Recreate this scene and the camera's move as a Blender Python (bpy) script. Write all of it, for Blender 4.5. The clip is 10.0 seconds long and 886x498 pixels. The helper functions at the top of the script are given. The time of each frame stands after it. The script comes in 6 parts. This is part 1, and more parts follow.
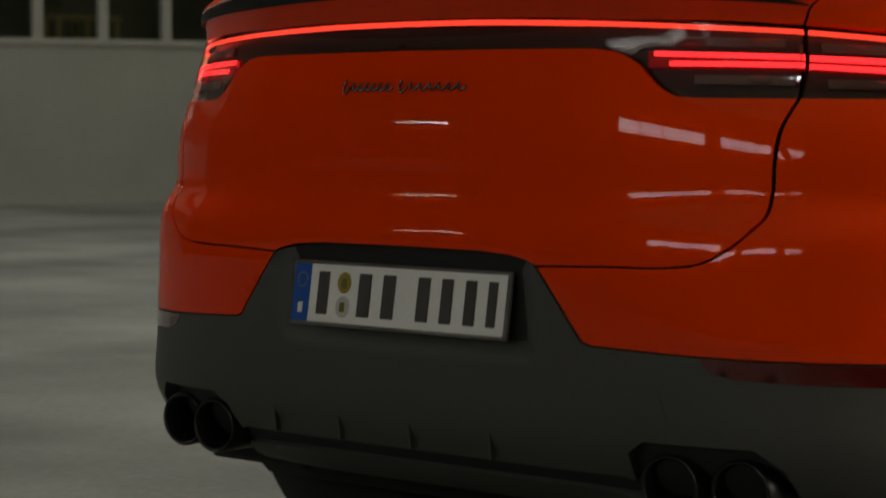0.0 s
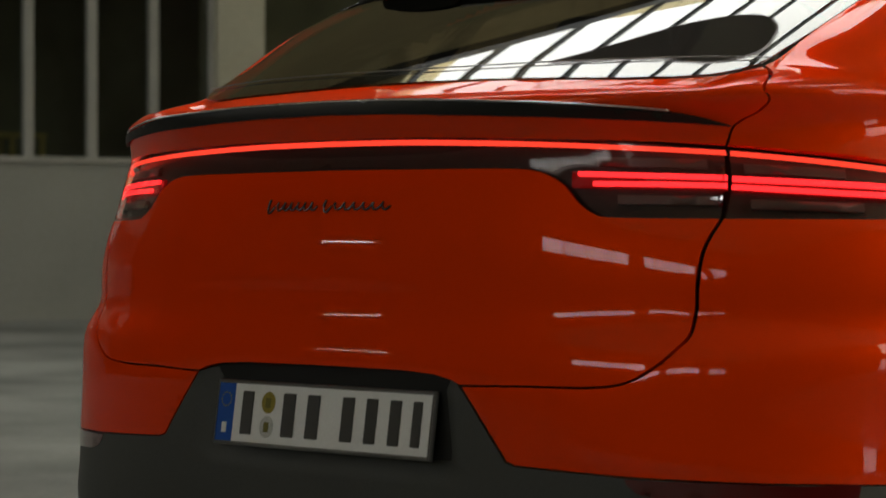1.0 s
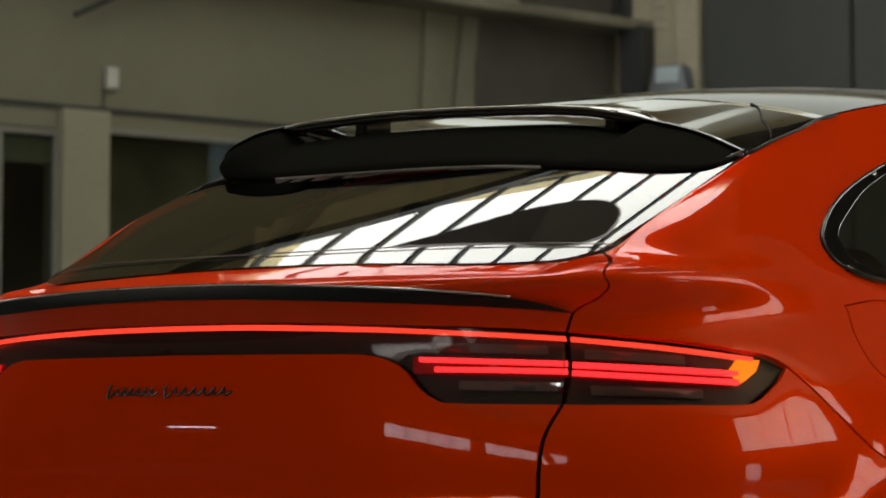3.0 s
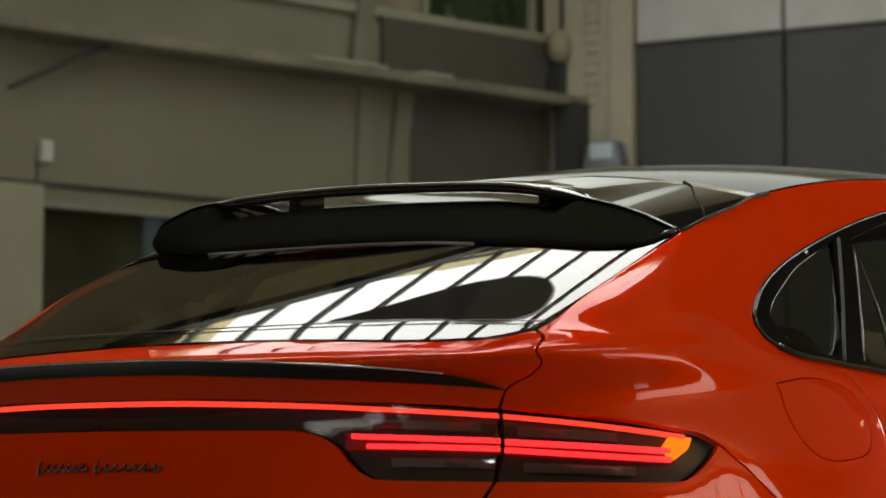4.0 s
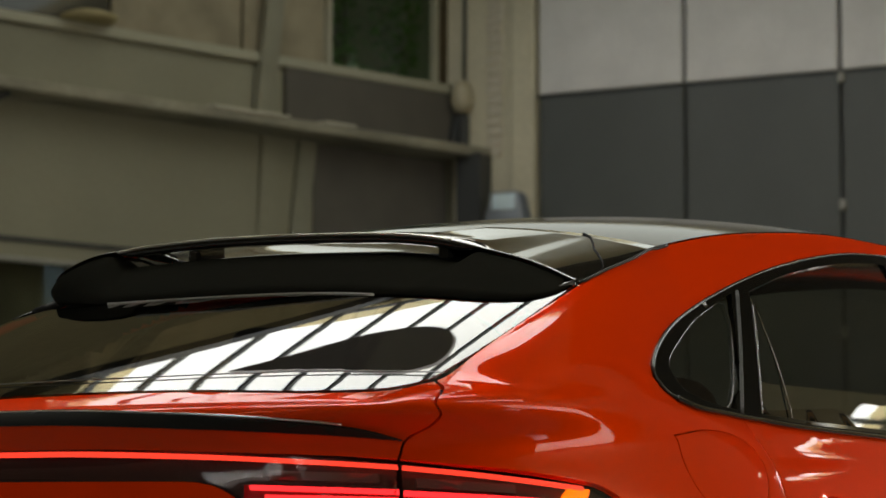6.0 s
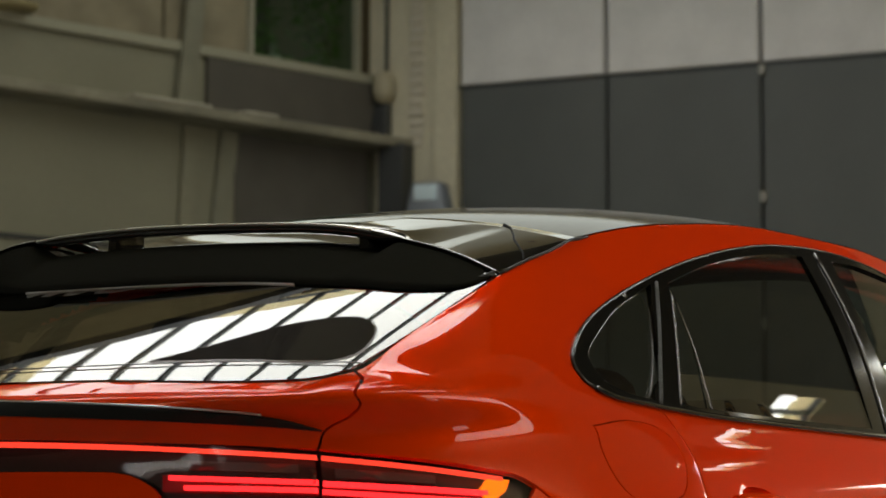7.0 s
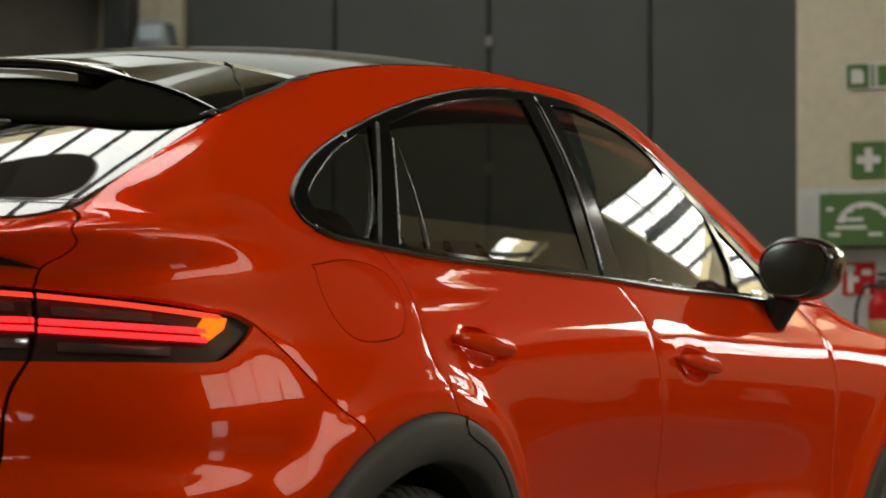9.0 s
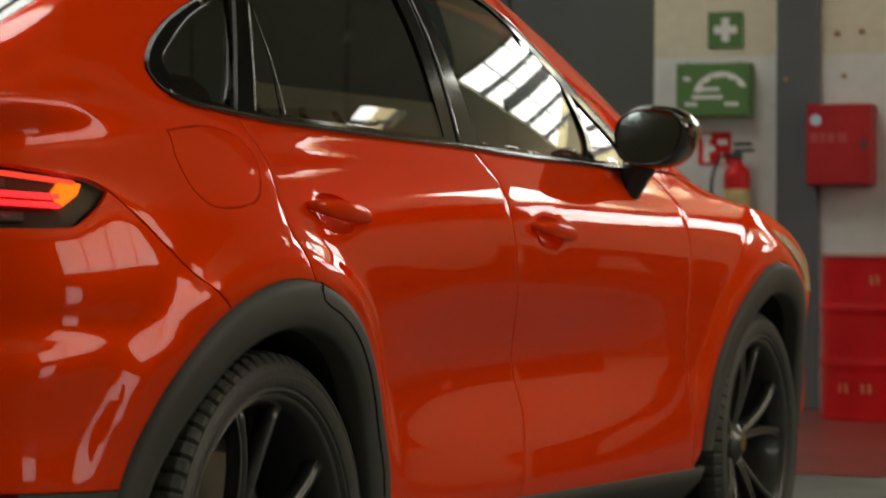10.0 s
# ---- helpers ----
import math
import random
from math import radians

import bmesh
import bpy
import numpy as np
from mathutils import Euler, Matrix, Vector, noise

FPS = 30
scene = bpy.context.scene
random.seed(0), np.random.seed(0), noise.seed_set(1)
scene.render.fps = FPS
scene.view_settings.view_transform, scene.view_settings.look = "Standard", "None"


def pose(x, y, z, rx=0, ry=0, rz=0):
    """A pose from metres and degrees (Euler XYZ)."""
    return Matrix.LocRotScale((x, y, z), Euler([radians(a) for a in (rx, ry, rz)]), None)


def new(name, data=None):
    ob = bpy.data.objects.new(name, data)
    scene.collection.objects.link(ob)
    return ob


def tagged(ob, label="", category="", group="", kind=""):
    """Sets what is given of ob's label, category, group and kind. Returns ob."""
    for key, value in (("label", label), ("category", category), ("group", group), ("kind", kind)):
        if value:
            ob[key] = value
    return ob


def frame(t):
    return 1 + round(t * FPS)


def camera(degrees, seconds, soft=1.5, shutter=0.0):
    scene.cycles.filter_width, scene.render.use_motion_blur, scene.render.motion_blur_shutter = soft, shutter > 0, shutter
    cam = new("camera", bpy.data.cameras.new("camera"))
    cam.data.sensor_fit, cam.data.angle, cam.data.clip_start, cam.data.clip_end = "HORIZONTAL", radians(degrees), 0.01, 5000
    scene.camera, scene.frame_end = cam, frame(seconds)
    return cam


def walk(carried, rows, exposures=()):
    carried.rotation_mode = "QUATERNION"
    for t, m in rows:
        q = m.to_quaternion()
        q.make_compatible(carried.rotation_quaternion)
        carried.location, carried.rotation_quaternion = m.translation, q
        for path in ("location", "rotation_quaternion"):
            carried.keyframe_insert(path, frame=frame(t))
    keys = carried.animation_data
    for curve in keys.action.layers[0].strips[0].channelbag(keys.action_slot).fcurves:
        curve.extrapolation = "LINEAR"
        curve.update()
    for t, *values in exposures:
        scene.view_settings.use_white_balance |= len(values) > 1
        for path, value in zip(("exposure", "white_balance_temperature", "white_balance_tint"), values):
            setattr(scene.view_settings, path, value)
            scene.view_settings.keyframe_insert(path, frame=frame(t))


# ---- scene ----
cam = camera(20.09, 10.0, shutter=0.4)
cam.data.dof.use_dof, cam.data.dof.focus_distance, cam.data.dof.aperture_fstop = True, 4.6, 7.4
# seconds, eye, yaw to the left of ahead, pitch, roll
PATH = [
    (0.0, 3.0152, -2.8036, 0.9335, 44.576, -3.103, -0.001),
    (0.5, 3.0164, -2.8023, 0.9362, 43.625, -1.607, -0.045),
    (1.0, 3.0173, -2.8014, 0.9383, 42.888, -0.430, -0.025),
    (1.5, 3.0184, -2.8004, 0.9405, 42.109, 0.764, -0.040),
    (2.0, 3.0196, -2.7994, 0.9424, 41.201, 1.844, -0.030),
    (2.5, 3.0210, -2.7983, 0.9441, 40.242, 2.781, -0.013),
    (4.0, 3.0245, -2.7958, 0.9489, 37.856, 5.424, -0.128),
    (4.5, 3.0255, -2.7953, 0.9500, 37.246, 6.055, -0.146),
    (5.0, 3.0262, -2.7948, 0.9507, 36.730, 6.422, -0.131),
    (6.5, 3.0290, -2.7928, 0.9508, 34.845, 6.510, -0.183),
    (7.0, 3.0305, -2.7917, 0.9506, 33.814, 6.361, -0.128),
    (7.5, 3.0325, -2.7903, 0.9499, 32.423, 5.970, -0.134),
    (8.0, 3.0350, -2.7886, 0.9482, 30.785, 5.032, -0.139),
    (8.5, 3.0375, -2.7870, 0.9462, 29.136, 3.915, -0.170),
    (9.0, 3.0400, -2.7855, 0.9441, 27.525, 2.790, -0.213),
    (9.5, 3.0425, -2.7841, 0.9422, 25.905, 1.691, -0.216),
    (10.0, 3.0452, -2.7829, 0.9388, 24.288, -0.184, -0.261),
]
walk(cam, [(t, pose(x, y, z, 0, 0, yaw) @ pose(0, 0, 0, 90 + pitch) @ pose(0, 0, 0, 0, 0, -roll)) for t, x, y, z, yaw, pitch, roll in PATH])

# ---- sky and daylight ----
world = bpy.data.worlds.new("overcast_sky")
scene.world = world
world.use_nodes = True
wn, wl = world.node_tree.nodes, world.node_tree.links
sky = wn.new("ShaderNodeTexSky")
sky.sky_type, sky.sun_disc, sky.sun_elevation, sky.sun_rotation = "NISHITA", False, radians(40), radians(200)
wl.new(sky.outputs[0], wn["Background"].inputs[0])
wn["Background"].inputs[1].default_value = 0.10


def skylight_lamp(name, m, sx, sy, watts, colour=(1.0, 1.0, 1.0)):
    """Daylight that falls through a glazed opening."""
    d = bpy.data.lights.new(name, "AREA")
    d.shape, d.size, d.size_y, d.energy, d.color = "RECTANGLE", sx, sy, watts, colour
    ob = new(name, d)
    ob.matrix_world = m
    return ob


SKY_LIGHT, EAST_SHARE, DAY = 7.6, 0.58, (1.0, 0.985, 0.88)
scene.view_settings.exposure = 0.0

# ---- materials ----
def nodes_of(name):
    m = bpy.data.materials.new(name)
    m.use_nodes = True
    t = m.node_tree
    return m, t, t.nodes["Principled BSDF"]


def mat(name, colour, rough=0.5, metal=0.0, coat=0.0, grain=0.0, size=40.0, bump=0.0, spec=0.5, stain=0.0, stain_size=2.0, coat_rough=0.03):
    """A surface with fine grain and broad stains, both of real size."""
    m, t, p = nodes_of(name)
    p.inputs["Base Color"].default_value = (*colour, 1)
    p.inputs["Roughness"].default_value, p.inputs["Metallic"].default_value = rough, metal
    p.inputs["Coat Weight"].default_value, p.inputs["Coat Roughness"].default_value = coat, coat_rough
    p.inputs["Specular IOR Level"].default_value = spec
    if grain or stain or bump:
        co = t.nodes.new("ShaderNodeTexCoord")
        col = None
        for amount, scale, detail in ((grain, size, 4), (stain, stain_size, 6)):
            if not amount:
                continue
            n = t.nodes.new("ShaderNodeTexNoise")
            n.inputs["Scale"].default_value, n.inputs["Detail"].default_value = scale, detail
            t.links.new(co.outputs["Object"], n.inputs["Vector"])
            r = t.nodes.new("ShaderNodeMapRange")
            r.inputs["From Min"].default_value, r.inputs["From Max"].default_value = 0.3, 0.7
            r.inputs["To Min"].default_value, r.inputs["To Max"].default_value = 1 - amount, 1 + amount
            t.links.new(n.outputs["Fac"], r.inputs["Value"])
            x = t.nodes.new("ShaderNodeVectorMath")
            x.operation = "SCALE"
            if col is None:
                x.inputs[0].default_value = colour
            else:
                t.links.new(col, x.inputs[0])
            t.links.new(r.outputs[0], x.inputs["Scale"])
            col = x.outputs[0]
        if col is not None:
            t.links.new(col, p.inputs["Base Color"])
        if bump:
            n = t.nodes.new("ShaderNodeTexNoise")
            n.inputs["Scale"].default_value, n.inputs["Detail"].default_value = size, 5
            t.links.new(co.outputs["Object"], n.inputs["Vector"])
            b = t.nodes.new("ShaderNodeBump")
            b.inputs["Strength"].default_value, b.inputs["Distance"].default_value = bump, 0.01
            t.links.new(n.outputs["Fac"], b.inputs["Height"])
            t.links.new(b.outputs[0], p.inputs["Normal"])
    return m


def glow(name, colour, strength, base=(0.3, 0.01, 0.01), rough=0.2):
    m, t, p = nodes_of(name)
    p.inputs["Base Color"].default_value = (*base, 1)
    p.inputs["Emission Color"].default_value = (*colour, 1)
    p.inputs["Emission Strength"].default_value = strength
    p.inputs["Roughness"].default_value = rough
    return m


def clear(name, colour, rough=0.0, alpha=0.3, spec=0.5):
    """Thin tinted glass: part see-through, with a sharp gloss."""
    m, t, p = nodes_of(name)
    t.nodes.remove(p)
    out = t.nodes["Material Output"]
    a, g, lw, up, f, mx = (t.nodes.new(k) for k in ("ShaderNodeBsdfTransparent", "ShaderNodeBsdfGlossy", "ShaderNodeLayerWeight", "ShaderNodeMath", "ShaderNodeMapRange", "ShaderNodeMixShader"))
    a.inputs[0].default_value = (*[c * alpha for c in colour], 1)
    g.inputs[0].default_value = (1, 1, 1, 1)
    g.inputs["Roughness"].default_value = rough
    lw.inputs["Blend"].default_value = 0.5
    up.operation = "POWER"
    up.inputs[1].default_value = 5.0
    f.inputs["To Min"].default_value = (spec / (2 + spec)) ** 2
    t.links.new(lw.outputs["Facing"], up.inputs[0])
    t.links.new(up.outputs[0], f.inputs["Value"])
    for s, k in ((f.outputs[0], 0), (a.outputs[0], 1), (g.outputs[0], 2)):
        t.links.new(s, mx.inputs[k])
    t.links.new(mx.outputs[0], out.inputs[0])
    return m


PAINT = mat("orange_car_paint", (0.93, 0.051, 0.0001), 0.40, 0.15, 0.72, grain=0.04, size=900, coat_rough=0.01, spec=0.0)
PAINT.node_tree.nodes["Principled BSDF"].inputs["Coat IOR"].default_value = 1.47
PAINT.node_tree.nodes["Principled BSDF"].inputs["Specular Tint"].default_value = (1.0, 0.11, 0.004, 1)
BLACK_GLOSS = mat("gloss_black", (0.010, 0.010, 0.009), 0.12, 0.0, 1.0)
ROOF_BLACK = mat("black_roof_lacquer", (0.006, 0.006, 0.006), 0.10, grain=0.03, size=300, spec=0.30)
BLACK_MATT = mat("black_plastic", (0.020, 0.020, 0.019), 0.5, grain=0.1, size=300)
CLADDING = mat("grey_black_bumper_plastic", (0.060, 0.061, 0.055), 0.58, grain=0.15, size=500, bump=0.05, stain=0.08)
UNDER = mat("black_underbody", (0.012, 0.012, 0.011), 0.8)
RUBBER = mat("tyre_rubber", (0.075, 0.074, 0.069), 0.55, grain=0.2, size=80, bump=0.1)
RIM = mat("satin_black_alloy", (0.085, 0.085, 0.082), 0.33, 0.5, 0.3)
STEEL = mat("brushed_steel", (0.35, 0.35, 0.34), 0.3, 1.0)
CHROME = mat("dark_chrome", (0.25, 0.25, 0.25), 0.12, 1.0)
TINT = clear("privacy_glass", (1.0, 0.90, 0.74), alpha=0.55, spec=0.82)
PALE_GLASS = clear("green_tinted_glass", (0.85, 1.0, 0.92), alpha=0.55, spec=0.42)
RED_GLOW = glow("red_tail_light", (1.0, 0.024, 0.028), 2.4)
RED_HALO = glow("red_halo_glow", (1.0, 0.01, 0.012), 0.10, base=(0.10, 0.004, 0.004))
BAR_GLOW = glow("red_light_bar", (1.0, 0.055, 0.028), 1.5)
AMBER = glow("amber_tail_light", (1.0, 0.16, 0.0), 2.0)
LAMP_DARK = mat("smoked_lamp_housing", (0.050, 0.044, 0.040), 0.40, 0.0, 0.35, coat_rough=0.03, spec=0.2, grain=0.1, size=120)
FLOOR = mat("worn_grey_concrete", (0.158, 0.163, 0.150), 0.65, spec=0.2, grain=0.12, size=30, stain=0.45, stain_size=0.8, bump=0.05)

# ---- mesh helpers ----
from mathutils.geometry import delaunay_2d_cdt


def thing(name, label, category, group="", kind="", at=(0, 0, 0)):
    ob = new(name)
    ob.location = at
    return tagged(ob, label, category, group, kind)


def put(ob, material, parent, label=""):
    ob.data.materials.append(material)
    if parent is not None:
        ob.parent = parent
        ob.matrix_parent_inverse = Matrix.Translation(parent.matrix_basis.translation).inverted() if parent.parent is None else Matrix.Identity(4)
    return tagged(ob, label)


def part(name, bm, material, parent, label="", smooth=False):
    me = bpy.data.meshes.new(name)
    bm.to_mesh(me)
    bm.free()
    if smooth:
        for p in me.polygons:
            p.use_smooth = True
    return put(new(name, me), material, parent, label)


def raw(name, verts, faces, material, parent, label="", smooth=True, sharp=()):
    me = bpy.data.meshes.new(name)
    me.from_pydata([tuple(map(float, v)) for v in verts], [], [tuple(map(int, q)) for q in faces])
    if smooth:
        for p in me.polygons:
            p.use_smooth = True
    if len(sharp):
        at = me.attributes.new("sharp_edge", "BOOLEAN", "EDGE")
        keys = {tuple(sorted(e)) for e in sharp}
        for e in me.edges:
            if tuple(sorted(e.vertices)) in keys:
                at.data[e.index].value = True
    return put(new(name, me), material, parent, label)


def box(x0, x1, y0, y1, z0, z1, bevel=0.0, bm=None, seg=1):
    own = bm is None
    bm = bmesh.new() if own else bm
    r = bmesh.ops.create_cube(bm, size=1.0)
    vs = r["verts"]
    for v in vs:
        v.co = Vector(((x0 + x1) / 2 + v.co.x * (x1 - x0), (y0 + y1) / 2 + v.co.y * (y1 - y0), (z0 + z1) / 2 + v.co.z * (z1 - z0)))
    if bevel:
        es = list({e for v in vs for e in v.link_edges})
        bmesh.ops.bevel(bm, geom=es, offset=bevel, segments=seg, profile=0.5, affect="EDGES")
    return bm


def turned(profile, n=48, axis="x", bm=None):
    """A body of revolution: profile is (radius, along) pairs round the axis."""
    bm = bmesh.new() if bm is None else bm
    rings = []
    for r, a in profile:
        ring = []
        for i in range(n):
            c, s = math.cos(2 * math.pi * i / n), math.sin(2 * math.pi * i / n)
            ring.append(bm.verts.new({"x": (a, r * c, r * s), "y": (r * c, a, r * s), "z": (r * c, r * s, a)}[axis]))
        rings.append(ring)
    for a, b in zip(rings, rings[1:]):
        for i in range(n):
            bm.faces.new((a[i], a[(i + 1) % n], b[(i + 1) % n], b[i]))
    bmesh.ops.recalc_face_normals(bm, faces=bm.faces)
    return bm


def tube(name, points, radius, material, parent, label="", n=8, closed=False):
    """A round rod along points."""
    P = [np.array(p, float) for p in points]
    verts, faces = [], []
    up = np.array((0.0, 0.13, 1.0))
    for i, p in enumerate(P):
        d = P[(i + 1) % len(P)] - P[i - 1] if closed or 0 < i < len(P) - 1 else (P[1] - P[0] if i == 0 else P[-1] - P[-2])
        d = d / (np.linalg.norm(d) + 1e-9)
        a = np.cross(d, up)
        a = a / (np.linalg.norm(a) + 1e-9)
        b = np.cross(a, d)
        for k in range(n):
            w = 2 * math.pi * k / n
            verts.append(p + radius * (a * math.cos(w) + b * math.sin(w)))
    m = len(P)
    for i in range(m if closed else m - 1):
        for k in range(n):
            faces.append((i * n + k, i * n + (k + 1) % n, (i + 1) % m * n + (k + 1) % n, (i + 1) % m * n + k))
    if not closed:
        faces += [tuple(range(n))[::-1], tuple((m - 1) * n + k for k in range(n))]
    return raw(name, verts, faces, material, parent, label)


def spline(points, n=6):
    """Points along a smooth curve through the given ones."""
    P = np.array(points, float)
    Q = np.vstack([2 * P[0] - P[1], P, 2 * P[-1] - P[-2]])
    out = []
    for i in range(1, len(Q) - 2):
        a, b, c, d = Q[i - 1:i + 3]
        for t in np.linspace(0, 1, n, endpoint=False):
            out.append(0.5 * (2 * b + (c - a) * t + (2 * a - 5 * b + 4 * c - d) * t * t + (3 * b - a - 3 * c + d) * t**3))
    return np.array(out + [P[-1]])


def evened(loop, step):
    P = np.array(loop, float)
    out = []
    for a, b in zip(P, np.roll(P, -1, 0)):
        k = max(1, int(math.ceil(np.linalg.norm(b - a) / step)))
        out += [a + (b - a) * t / k for t in range(k)]
    return np.array(out)


def shrunk(loop, d):
    """A closed outline drawn in by d."""
    P = np.array(loop, float)
    keep = np.linalg.norm(P - np.roll(P, 1, 0), axis=1) > 1e-5
    P = P[keep]
    area = 0.5 * np.sum(P[:, 0] * np.roll(P[:, 1], -1) - np.roll(P[:, 0], -1) * P[:, 1])
    t = np.roll(P, -1, 0) - P
    t = t / (np.linalg.norm(t, axis=1)[:, None] + 1e-12)
    nrm = np.stack([-t[:, 1], t[:, 0]], -1) * (1 if area > 0 else -1)
    m = nrm + np.roll(nrm, 1, 0)
    m = m / np.maximum((m * nrm).sum(1), 0.5)[:, None]
    near = np.where(P[:, 1] > 1.12, np.clip(np.abs(P[:, 0] - 1) / 0.05, 0.02, 1), 1)[:, None]
    return P + m * d * near


def filled(loop, holes=(), step=0.02):
    """Triangles inside an outline on a chart: points and faces, and the border loops."""
    loops = [evened(loop, step)] + [evened(h, step) for h in holes]
    pts, edges, base = [], [], 0
    for L in loops:
        pts += [Vector(p) for p in L]
        edges += [(base + i, base + (i + 1) % len(L)) for i in range(len(L))]
        base += len(L)
    def within(g):
        ins = np.zeros(len(g), bool)
        for L in loops:
            for a, b in zip(L, np.roll(L, -1, 0)):
                c = (a[1] > g[:, 1]) != (b[1] > g[:, 1])
                ins ^= c & (g[:, 0] < a[0] + (g[:, 1] - a[1]) / (b[1] - a[1] + 1e-15) * (b[0] - a[0]))
        return ins

    lo, hi = loops[0].min(0), loops[0].max(0)
    gx, gy = np.meshgrid(np.arange(lo[0] + step / 2, hi[0], step), np.arange(lo[1] + step / 2, hi[1], step))
    g = np.stack([gx.ravel(), gy.ravel()], -1)
    g = g[within(g)]
    for L in loops:
        if len(g):
            g = g[np.sqrt(((g[:, None, :] - L[None]) ** 2).sum(-1)).min(1) > step * 0.45]
    pts += [Vector(p) for p in g]
    v, e, f, *_ = delaunay_2d_cdt(pts, edges, [], 0, 1e-6)
    P = np.array([tuple(q) for q in v])
    F = np.array([tuple(q) for q in f])
    F = [tuple(map(int, q)) for q in F[within(P[F].mean(1))]]
    count = {}
    for q in F:
        for i in range(len(q)):
            k = (q[i], q[(i + 1) % len(q)])
            count[k] = 1
    rim = [k for k in count if (k[1], k[0]) not in count]
    return P, F, rim


def chart_patch(name, surface, loop, material, parent, label="", holes=(), lift=0.0, step=0.02, gap=0.0, flange=0.012, mirror=False, roll=0.0):
    """A panel of the given chart's surface, with a turned-in border."""
    if gap:
        loop = shrunk(loop, gap)
        holes = [shrunk(h, -gap) for h in holes]
    P, F, rim = filled(loop, holes, step)
    h = 1e-4
    S = surface(P[:, 0], P[:, 1])
    du = surface(P[:, 0] + h, P[:, 1]) - surface(P[:, 0] - h, P[:, 1])
    dv = surface(P[:, 0], P[:, 1] + h) - surface(P[:, 0], P[:, 1] - h)
    N = np.cross(du, dv)
    N = N / (np.linalg.norm(N, axis=1)[:, None] + 1e-12)
    V = S + N * lift
    if roll:
        edge = sorted({k for e in rim for k in e})
        V[edge] = V[edge] - N[edge] * roll
    T = np.array(F)
    turn = np.cross(V[T[:, 1]] - V[T[:, 0]], V[T[:, 2]] - V[T[:, 0]])
    if (turn * N[T[:, 0]]).sum() < 0:
        F = [q[::-1] for q in F]
        rim = [(j, i) for i, j in rim]
    verts, faces, sharp = list(V), list(F), []
    if flange:
        ids = {}
        for i, j in rim:
            for k in (i, j):
                if k not in ids:
                    ids[k] = len(verts)
                    verts.append(V[k] - N[k] * flange)
            faces.append((j, i, ids[i], ids[j]))
            sharp.append((i, j))
    if mirror:
        verts = [np.array((-v[0], v[1], v[2])) for v in verts]
        faces = [q[::-1] for q in faces]
    return raw(name, verts, faces, material, parent, label, True, sharp)

# ---- the car's skin as one surface: u runs from the tail's middle round the corner and along the flank ----
def table(pairs, lo, hi, soft, n=1200):
    """A smooth curve through pairs, evened out over the length soft."""
    xs, ys = np.array(pairs, float).T
    d = np.diff(ys) / np.diff(xs)
    m = np.concatenate([[d[0]], np.where(d[:-1] * d[1:] > 0, 2 * d[:-1] * d[1:] / np.where(d[:-1] + d[1:] == 0, 1, d[:-1] + d[1:]), 0), [d[-1]]])
    g = np.linspace(lo, hi, n)
    i = np.clip(np.searchsorted(xs, g) - 1, 0, len(xs) - 2)
    h = xs[i + 1] - xs[i]
    t = np.clip((g - xs[i]) / h, 0, 1)
    v = ((2 * t**3 - 3 * t**2 + 1) * ys[i] + (t**3 - 2 * t**2 + t) * h * m[i] + (-2 * t**3 + 3 * t**2) * ys[i + 1] + (t**3 - t**2) * h * m[i + 1])
    step = (hi - lo) / (n - 1)
    k = max(1, int(3 * soft / step))
    w = np.exp(-0.5 * (np.arange(-k, k + 1) * step / soft) ** 2)
    v = np.convolve(np.pad(v, k, mode="edge"), w / w.sum(), mode="valid")
    return lambda q: np.interp(q, g, v)


YC = 1.15          # the flank begins here
TAIL = table([(0.24, 0.42), (0.3, 0.26), (0.36, 0.2), (0.42, 0.165), (0.5, 0.15), (0.6, 0.1455), (0.7, 0.1455), (0.716, 0.146), (0.733, 0.1472), (0.749, 0.1491), (0.766, 0.1517), (0.782, 0.1547), (0.799, 0.1567), (0.815, 0.1573), (0.832, 0.1572), (0.848, 0.1569), (0.865, 0.1566), (0.881, 0.1565), (0.898, 0.1566), (0.914, 0.1572), (0.931, 0.1584), (0.947, 0.16), (0.964, 0.1621), (0.98, 0.1644), (0.997, 0.1669), (1.013, 0.1695), (1.03, 0.1723), (1.07, 0.1743), (1.1, 0.1593), (1.135, 0.1393), (1.155, 0.1603), (1.168, 0.22), (1.185, 0.33), (1.2, 0.4), (1.25, 0.5), (1.38, 0.78), (1.45, 0.95), (1.5, 1.1)], 0.2, 1.6, 0.006)
SHELF = table([(0.9, 0.0), (1.156, 0.0), (1.1595, 0.129), (1.161, 0.1275), (1.165, 0.115), (1.17, 0.0971), (1.175, 0.0761), (1.18, 0.0545), (1.185, 0.0344), (1.19, 0.0175), (1.197, 0.0), (1.5, 0.0)], 0.8, 1.6, 0.0015, 4000)
FLANK = table([(0.2, 0.90), (0.3, 0.945), (0.4, 0.965), (0.5, 0.972), (0.62, 0.966), (0.75, 0.976), (0.88, 0.988), (0.96, 0.985), (1.03, 0.968), (1.09, 0.94), (1.13, 0.915)], 0.2, 1.14, 0.02)
